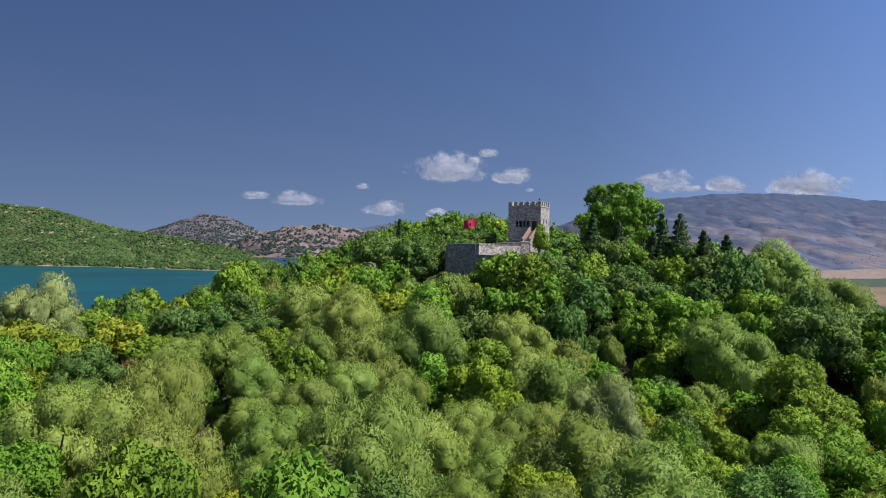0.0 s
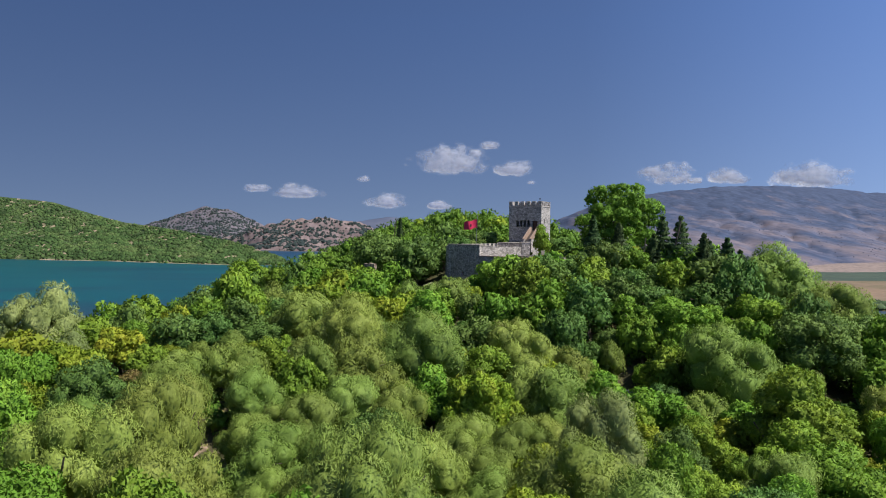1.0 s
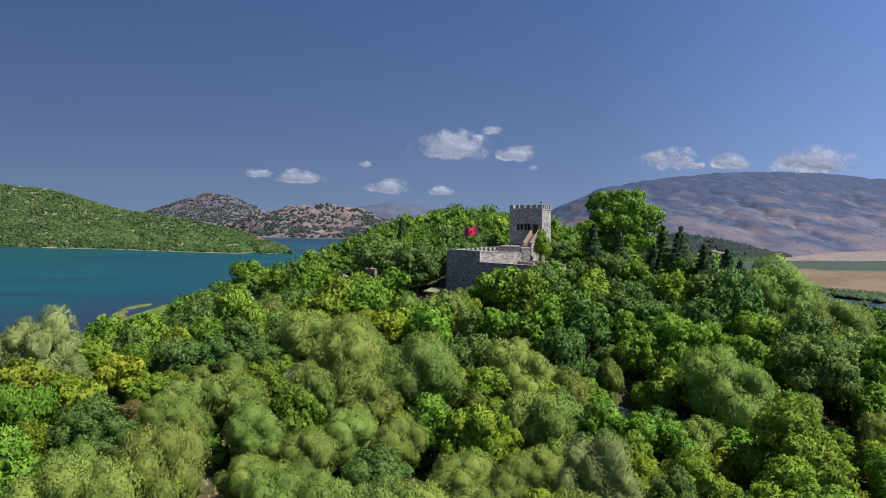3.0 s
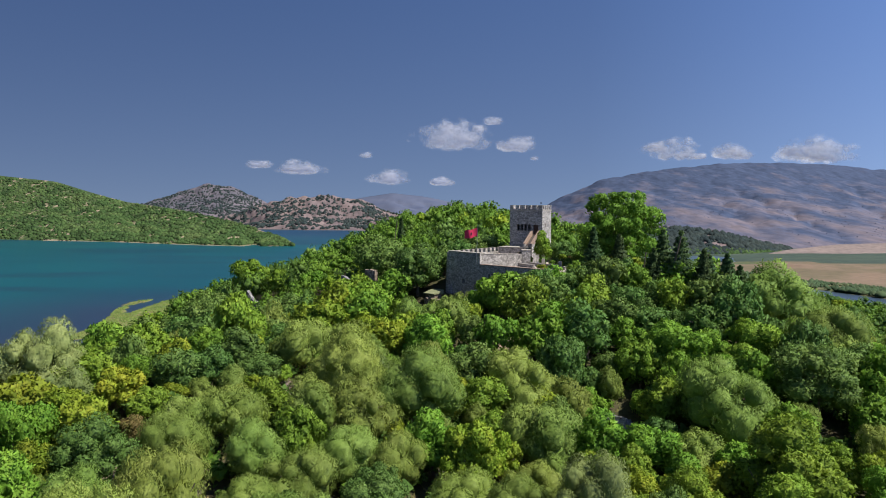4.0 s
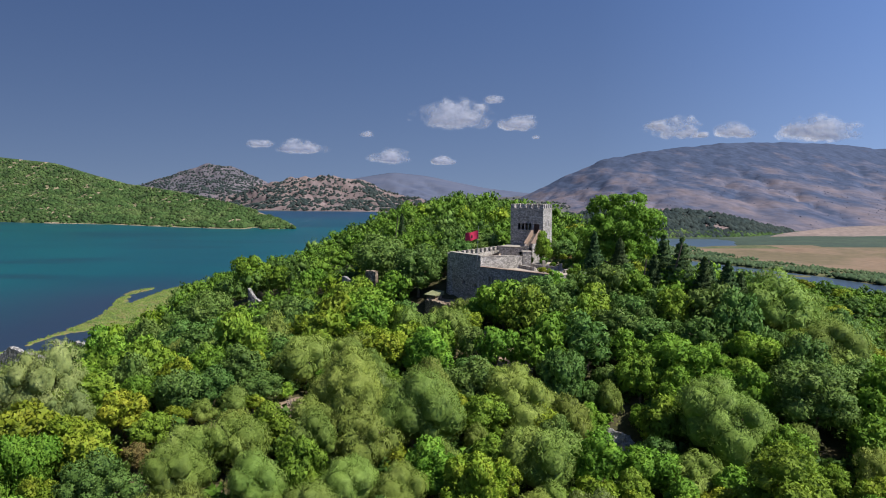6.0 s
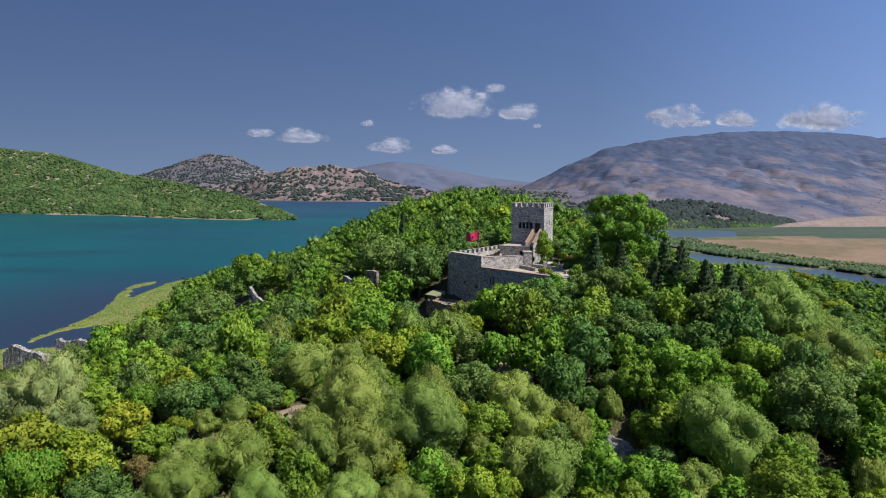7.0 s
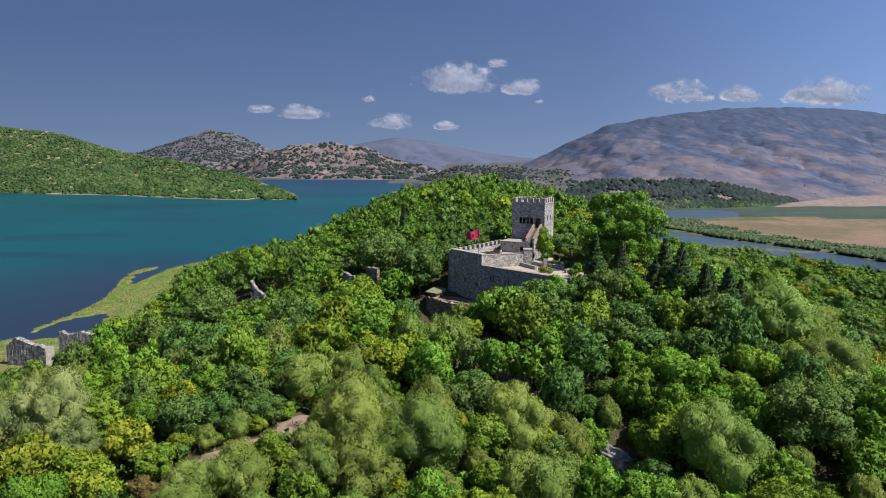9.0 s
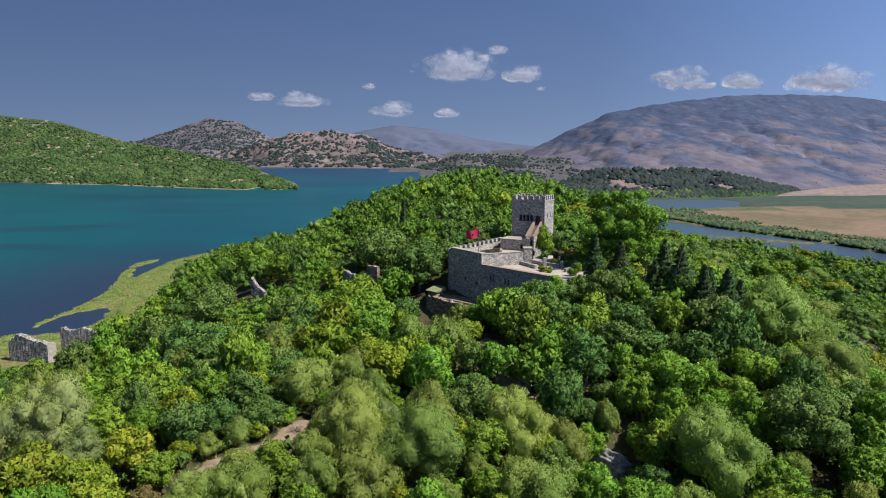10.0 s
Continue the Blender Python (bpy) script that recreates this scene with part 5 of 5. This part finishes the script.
for x, y, r, g, no in zip(xs, ys, rs, gs, bare):
    if no or mass > 3200 or not clear_of(x, y, r, 0.57):
        continue
    claim(x, y, r)
    kind = species(x, y, rng)
    mass_tree(kind if kind in MASS else "oak", x, y, g - (0.35 * r if x > 90 else 0), r, float(rng.uniform(0.7, 1.3)) * (0.72 if x > 60 else 1), far_bits if y > 250 else bits)
    mass += 1
# undergrowth between the near trees
n = 4200
ys = 24 + 150 * np.sqrt(rng.random(n))
xs, rs = rng.uniform(-1, 1, n) * (0.66 * ys + 10), rng.uniform(0.8, 1.9, n)
bare, gs = open_ground(xs, ys, rs)
shrub_bits = {k: [crown_arrays(k, 90 + i, 60, 0.9, OCTA, 2) for i in range(2)] for k in MASS}
for x, y, r, g, no in zip(xs, ys, rs, gs, bare):
    if not no:
        # mostly dark leaf: its colour deepens the shade in the gaps between crowns
        mass_tree(("oak", "oak", "oak", "laurel")[int(rng.integers(0, 4))], x, y, g - 0.2, r, 1.0, shrub_bits)
for k in MASS:
    vs, ss, ls, _, nr = stacks[k]
    if vs:
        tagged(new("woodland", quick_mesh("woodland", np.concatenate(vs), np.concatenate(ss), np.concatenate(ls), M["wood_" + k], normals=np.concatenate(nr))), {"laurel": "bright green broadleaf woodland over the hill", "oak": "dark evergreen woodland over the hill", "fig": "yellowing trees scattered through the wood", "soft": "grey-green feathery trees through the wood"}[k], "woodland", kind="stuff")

# the pine beside the castle and the conifers below it
v, s, l, nn = crown_arrays("pine", 5, 22000, 4.9, ICO1)
pine = thing("pine_tree", LABELS["pine"], "tree", (37.0, 148.5, float(ground_z(37.0, 148.5))), 0)
c = part("crown", quick_mesh("crown", v, s, l, M["pine"], normals=nn), None, pine)
c.matrix_basis = Matrix.Translation((0, 0, 10.4)) @ Matrix.Diagonal((8.9, 8.6, 9.6, 1))
t = part("trunk", trunk_mesh(77, 1.0, 0.06, 6), None, pine)
t.matrix_basis = Matrix.Diagonal((9, 9, 9.5, 1))
for i, (x, y, top, r) in enumerate([(40.0, 127.9, 43.7, 5.6), (41.4, 122.5, 43.6, 6.2), (44.0, 118.6, 40.6, 4.2), (46.6, 123.0, 39.4, 4.6), (48.1, 118.9, 39.9, 5.8), (50.4, 119.2, 37.8, 5.2), (37.2, 124.0, 40.5, 5.0), (28.6, 133.3, 44.0, 3.6), (33.6, 134.0, 42.6, 4.4), (-11.0, 200, 44.6, 2.2)]):
    conifer(x, y, top - float(ground_z(x, y)), r, 300 + i)


# ---- scrub on the far hills ----
def scrub(name, label, surf, n, size, mat, seed, lowest, band=1.0, clump=0.0, thick=0.0):
    rng = np.random.default_rng(seed)
    x, y, z = surf
    rows, cols = x.shape
    v0, f0 = OCTA
    vs, fs, ns, off = [], [], [], 0
    for _ in range(n):
        i, j = rng.uniform(0.3, (rows - 10.2) * band), rng.uniform(0, cols - 1.01)
        a, b = int(i), int(j)
        u, w = i - a, j - b
        px_, py_, pz_ = (((1 - u) * ((1 - w) * m[a, b] + w * m[a, b + 1]) + u * ((1 - w) * m[a + 1, b] + w * m[a + 1, b + 1])) for m in (x, y, z))
        if name == "hill_scrub" and rng.random() < 0.96 and (pz_ < 1.0 or open_soil(px_, py_) or open_soil(px_, py_ + 7)):
            continue
        if pz_ < lowest or (clump and float(wave(np.array(px_), np.array(py_), clump, seed)) < rng.uniform(-0.5, 0.4) - thick):
            continue
        r = size * rng.uniform(0.35, 1.0) ** 1.5 * 1.9
        g = rng.uniform(0, 6.283)
        spin = np.array([[math.cos(g), math.sin(g), 0], [-math.sin(g), math.cos(g), 0], [0, 0, 1]])
        vs.append(v0 @ spin * (1 + rng.uniform(-0.15, 0.35, (len(v0), 1))) * (r, r, r * 0.8) + (px_, py_, pz_ + r * 0.3))
        ns.append(v0 @ spin + (0, 0, 0.45))
        fs.append(f0 + off)
        off += len(v0)
    f, nn = np.concatenate(fs), np.concatenate(ns)
    nn /= np.linalg.norm(nn, axis=1)[:, None]
    tagged(new(name, quick_mesh(name, np.concatenate(vs), np.full(len(f), 3), f.ravel(), mat, normals=nn)), label, "scrub", kind="stuff")


scrub("hill_scrub", "dense green scrub on the hill across the lake", LEFT, 24000, 1.75, M["far_bush"], 1, -1.0, clump=9, thick=0.3)
scrub("knoll_scrub", "dark trees over the knoll beyond the plain", MID, 7000, 2.3, M["dry_bush"], 2, -0.5, clump=35, thick=0.3)
scrub("knoll_foot_scrub", "green thicket along the foot of the knoll", MID, 3000, 2.0, M["far_bush"], 6, -3.0, band=0.3)
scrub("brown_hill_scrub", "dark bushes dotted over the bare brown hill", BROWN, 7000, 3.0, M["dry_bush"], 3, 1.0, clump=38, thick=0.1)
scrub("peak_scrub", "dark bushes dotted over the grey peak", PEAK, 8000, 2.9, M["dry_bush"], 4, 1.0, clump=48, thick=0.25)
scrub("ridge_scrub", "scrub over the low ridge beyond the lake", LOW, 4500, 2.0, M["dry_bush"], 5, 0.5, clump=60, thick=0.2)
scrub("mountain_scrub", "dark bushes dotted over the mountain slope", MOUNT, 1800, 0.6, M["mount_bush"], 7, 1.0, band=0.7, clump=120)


# ---- scrub along the river bank on the plain ----
rng = np.random.default_rng(21)
vs, fs, off = [], [], 0
v0, f0 = OCTA
bank = [(330, 290), (237, 378), (223, 390), (216, 407), (206, 422), (199, 442), (190, 474), (180, 510), (169, 540), (177, 596)]
for _ in range(11000):
    k = int(rng.integers(0, 9))
    t = rng.random()
    away = 3 + 46 * rng.random() ** 1.7
    x = bank[k][0] + (bank[k + 1][0] - bank[k][0]) * t + away * 0.85
    y = bank[k][1] + (bank[k + 1][1] - bank[k][1]) * t + away * 0.5 + rng.normal() * 2
    if inside_distance(np.array([x]), np.array([y]), PLAIN)[0] < 1.5:
        continue
    if float(wave(np.array(x), np.array(y), 16, 3)) < rng.uniform(-0.7, 0.5):
        continue
    r = (0.4 + 1.9 * rng.random() ** 2.5) * (1.15 if away < 25 else 0.75)
    vs.append(v0 * (1 + rng.uniform(-0.25, 0.2, (len(v0), 1))) * (r, r, r * 0.8) + (x, y, 1 + r * 0.3))
    fs.append(f0 + off)
    off += len(v0)
f = np.concatenate(fs)
tagged(new("bank_scrub", quick_mesh("bank_scrub", np.concatenate(vs), np.full(len(f), 3), f.ravel(), M["bank_bush"], normals=np.tile((OCTA[0] + (0, 0, 0.5)) / np.linalg.norm(OCTA[0] + (0, 0, 0.5), axis=1)[:, None], (len(vs), 1)))), "grey-green bushes along the river bank", "scrub", kind="stuff")


# ---- reeds in the marsh ----
n = 26000
xs, ys = rng.uniform(-150, -90, n), rng.uniform(180, 380, n)
gs = ground_z(xs, ys)
ok = (gs > 0.12) & (gs < 1.2) & (inside_distance(xs, ys, SHORE) > 0.3) & (wave(xs, ys, 6, 8) > rng.uniform(-1.1, 0.5, n))
for x0, y0, x1, y1 in ((-123, 187, -94, 200), (-133, 191, -124, 199)):
    ok &= ~((xs > x0) & (xs < x1) & (ys > y0) & (ys < y1))
xs, ys, gs = xs[ok], ys[ok], gs[ok]
rr, hh, aa = rng.uniform(0.2, 0.6, len(xs)), rng.uniform(0.2, 0.7, len(xs)), rng.uniform(0, 6.283, len(xs))
base = np.stack([xs, ys, gs - 0.1], 1)
tuft = np.stack([base + np.stack([np.cos(aa + q) * rr, np.sin(aa + q) * rr, 0 * rr], 1) for q in (0, 2.1, 4.2)] + [base + np.stack([0.3 * rr * np.cos(aa), 0.3 * rr * np.sin(aa), hh], 1)], 1)
ti = np.array([(0, 1, 3), (1, 2, 3), (2, 0, 3)])[None] + 4 * np.arange(len(xs))[:, None, None]
tagged(new("marsh_reeds", quick_mesh("marsh_reeds", tuft.reshape(-1, 3), np.full(3 * len(xs), 3), ti.ravel(), M["reed_tuft"])), "green and yellowing reed tufts on the marshy shore", "reeds", kind="stuff")


def tufts(name, label, xs, ys, mat, rng, tall):
    """Small pointed tufts of grass on the ground."""
    gs, n = ground_z(xs, ys), len(xs)
    rr, hh, aa = rng.uniform(0.08, 0.28, n), rng.uniform(0.15, tall, n), rng.uniform(0, 6.283, n)
    base = np.stack([xs, ys, gs - 0.05], 1)
    tuft = np.stack([base + np.stack([np.cos(aa + q) * rr, np.sin(aa + q) * rr, 0 * rr], 1) for q in (0, 2.1, 4.2)] + [base + np.stack([0.4 * rr * np.cos(aa), 0.4 * rr * np.sin(aa), hh], 1)], 1)
    ti = np.array([(0, 1, 3), (1, 2, 3), (2, 0, 3)])[None] + 4 * np.arange(n)[:, None, None]
    tagged(new(name, quick_mesh(name, tuft.reshape(-1, 3), np.full(3 * n, 3), ti.ravel(), mat)), label, "grass", kind="stuff")


xs, ys = rng.uniform(-40, 58, 9000), rng.uniform(46, 122, 9000)
ok = ~near_path(xs, ys, rng.uniform(0.9, 2.4, 9000))
tufts("dry_grass", "dry grass and low herbs on the open soil", xs[ok], ys[ok], M["dry_grass"], rng, 0.45)


# ---- castle garden ----
rng = np.random.default_rng(33)
tree("laurel", 22.8, 159.0, 2.2, rng, 1, 35.2, 1.6)
for x, y, r, kind in ((20.0, 143.4, 0.7, "fig"), (20.4, 142.0, 0.8, "fig"), (21.3, 141.0, 0.6, "fig"), (23.4, 149.2, 0.9, "laurel"), (24.9, 148.2, 0.8, "fig"), (20.2, 160.6, 0.8, "laurel"), (24.9, 155.8, 0.9, "oak"), (26.3, 155.1, 0.9, "oak"), (27.7, 154.5, 0.9, "oak"), (28.6, 166.5, 1.1, "fig"), (30.2, 165.6, 1.2, "rust"), (31.6, 164.8, 1.1, "fig"), (21.6, 142.6, 0.6, "laurel"), (22.6, 157.6, 1.0, "laurel"), (27.2, 152.0, 1.1, "laurel"), (29.4, 154.0, 1.3, "fig"), (31.4, 155.5, 1.2, "fig"),
                      (29.0, 146.5, 1.2, "laurel"), (30.8, 148.8, 1.1, "oak"), (27.0, 141.6, 1.2, "laurel"), (28.6, 142.8, 1.3, "oak"), (25.2, 137.6, 1.0, "laurel"), (26.2, 147.6, 0.9, "oak"), (33.2, 158.0, 1.6, "oak"), (31.5, 162.0, 1.8, "laurel")):
    bush = tree(kind, x, y, r, rng, 2, 35.0 if x < 30 else 34.4)
    bush.name = "garden_bush"
    tagged(bush, "low yellowing garden shrub on the terrace" if kind == "fig" else "rounded green shrub in the castle garden", "shrub", "garden shrubs")
for x, y, r, kind in ((16.6, 128.5, 2.8, "oak"), (20.6, 126.4, 3.0, "laurel"), (24.8, 128.4, 3.1, "oak"), (28.6, 131.6, 2.9, "laurel"), (30.5, 136.0, 2.4, "oak"), (12.5, 133.5, 2.2, "oak")):
    tree(kind, x, y, r, rng, 2)


# low bushes along the rims of the open earth and below the bastion
rng = np.random.default_rng(44)
for x, y, r, kind in ((-24.6, 80.6, 1.9, "soft"), (-27.0, 78.0, 1.6, "soft"), (-29.6, 76.2, 1.5, "fig"), (-20.6, 76.0, 1.1, "soft"), (-22.6, 82.8, 1.3, "fig"), (-16.0, 84.6, 1.2, "soft"), (-19.8, 87.4, 1.1, "laurel"), (-24.4, 75.0, 0.9, "soft"),
                      (-3.4, 139.5, 1.7, "laurel"), (-5.6, 141.0, 1.8, "oak"), (-1.2, 137.6, 1.3, "laurel"), (-7.2, 144.0, 2.0, "oak")):
    bush = tree(kind, x, y, r, rng, 1 if y < 100 else 2)
    bush.name = "wild_bush"
    tagged(bush, "low olive-green bush at the rim of bare earth" if y < 100 else "leafy green bush below the castle's outer wall", "bush", "low bushes")


# ---- bare dead shrubs ----
def dead_shrub(x, y, r, seed):
    """A tangle of bare grey twigs."""
    rng = np.random.default_rng(seed)
    bm = bmesh.new()
    for _ in range(26):
        g, e = rng.uniform(0, 6.283), rng.uniform(0.3, 1.3)
        a = Vector((rng.uniform(-0.3, 0.3) * r, rng.uniform(-0.3, 0.3) * r, 0))
        d = Vector((math.cos(g) * math.cos(e), math.sin(g) * math.cos(e), math.sin(e)))
        ring = None
        s1 = d.cross(Vector((0.2, 0.5, 1))).normalized()
        s2 = d.cross(s1)
        for k in range(4):
            c = a + d * r * k / 3 + s1 * rng.uniform(-0.12, 0.12) * r
            w = 0.06 * (1 - k / 3.6)
            cur = [bm.verts.new(c + s1 * w * math.cos(q) + s2 * w * math.sin(q)) for q in (0, 2.1, 4.2)]
            if ring:
                for i in range(3):
                    bm.faces.new((ring[i], ring[(i + 1) % 3], cur[(i + 1) % 3], cur[i]))
            ring = cur
    me = bpy.data.meshes.new("dead_shrub")
    bm.to_mesh(me)
    bm.free()
    me.materials.append(M["twig"])
    ob = new("dead_shrub", me)
    ob.location = (x, y, float(ground_z(x, y)))
    tagged(ob, "leafless grey shrub tangled on bare soil", "shrub", "dead shrubs")


for i, (x, y, r) in enumerate(((-22.4, 57.5, 1.9), (-21.2, 58.6, 1.5), (-18.6, 85.4, 1.3), (-10.5, 58.6, 1.4), (-12.2, 100.3, 1.6), (49.5, 108.5, 1.6), (47.2, 116.5, 2.2), (44.0, 82.0, 1.8), (27.5, 107.0, 1.4))):
    dead_shrub(x, y, r, 500 + i)
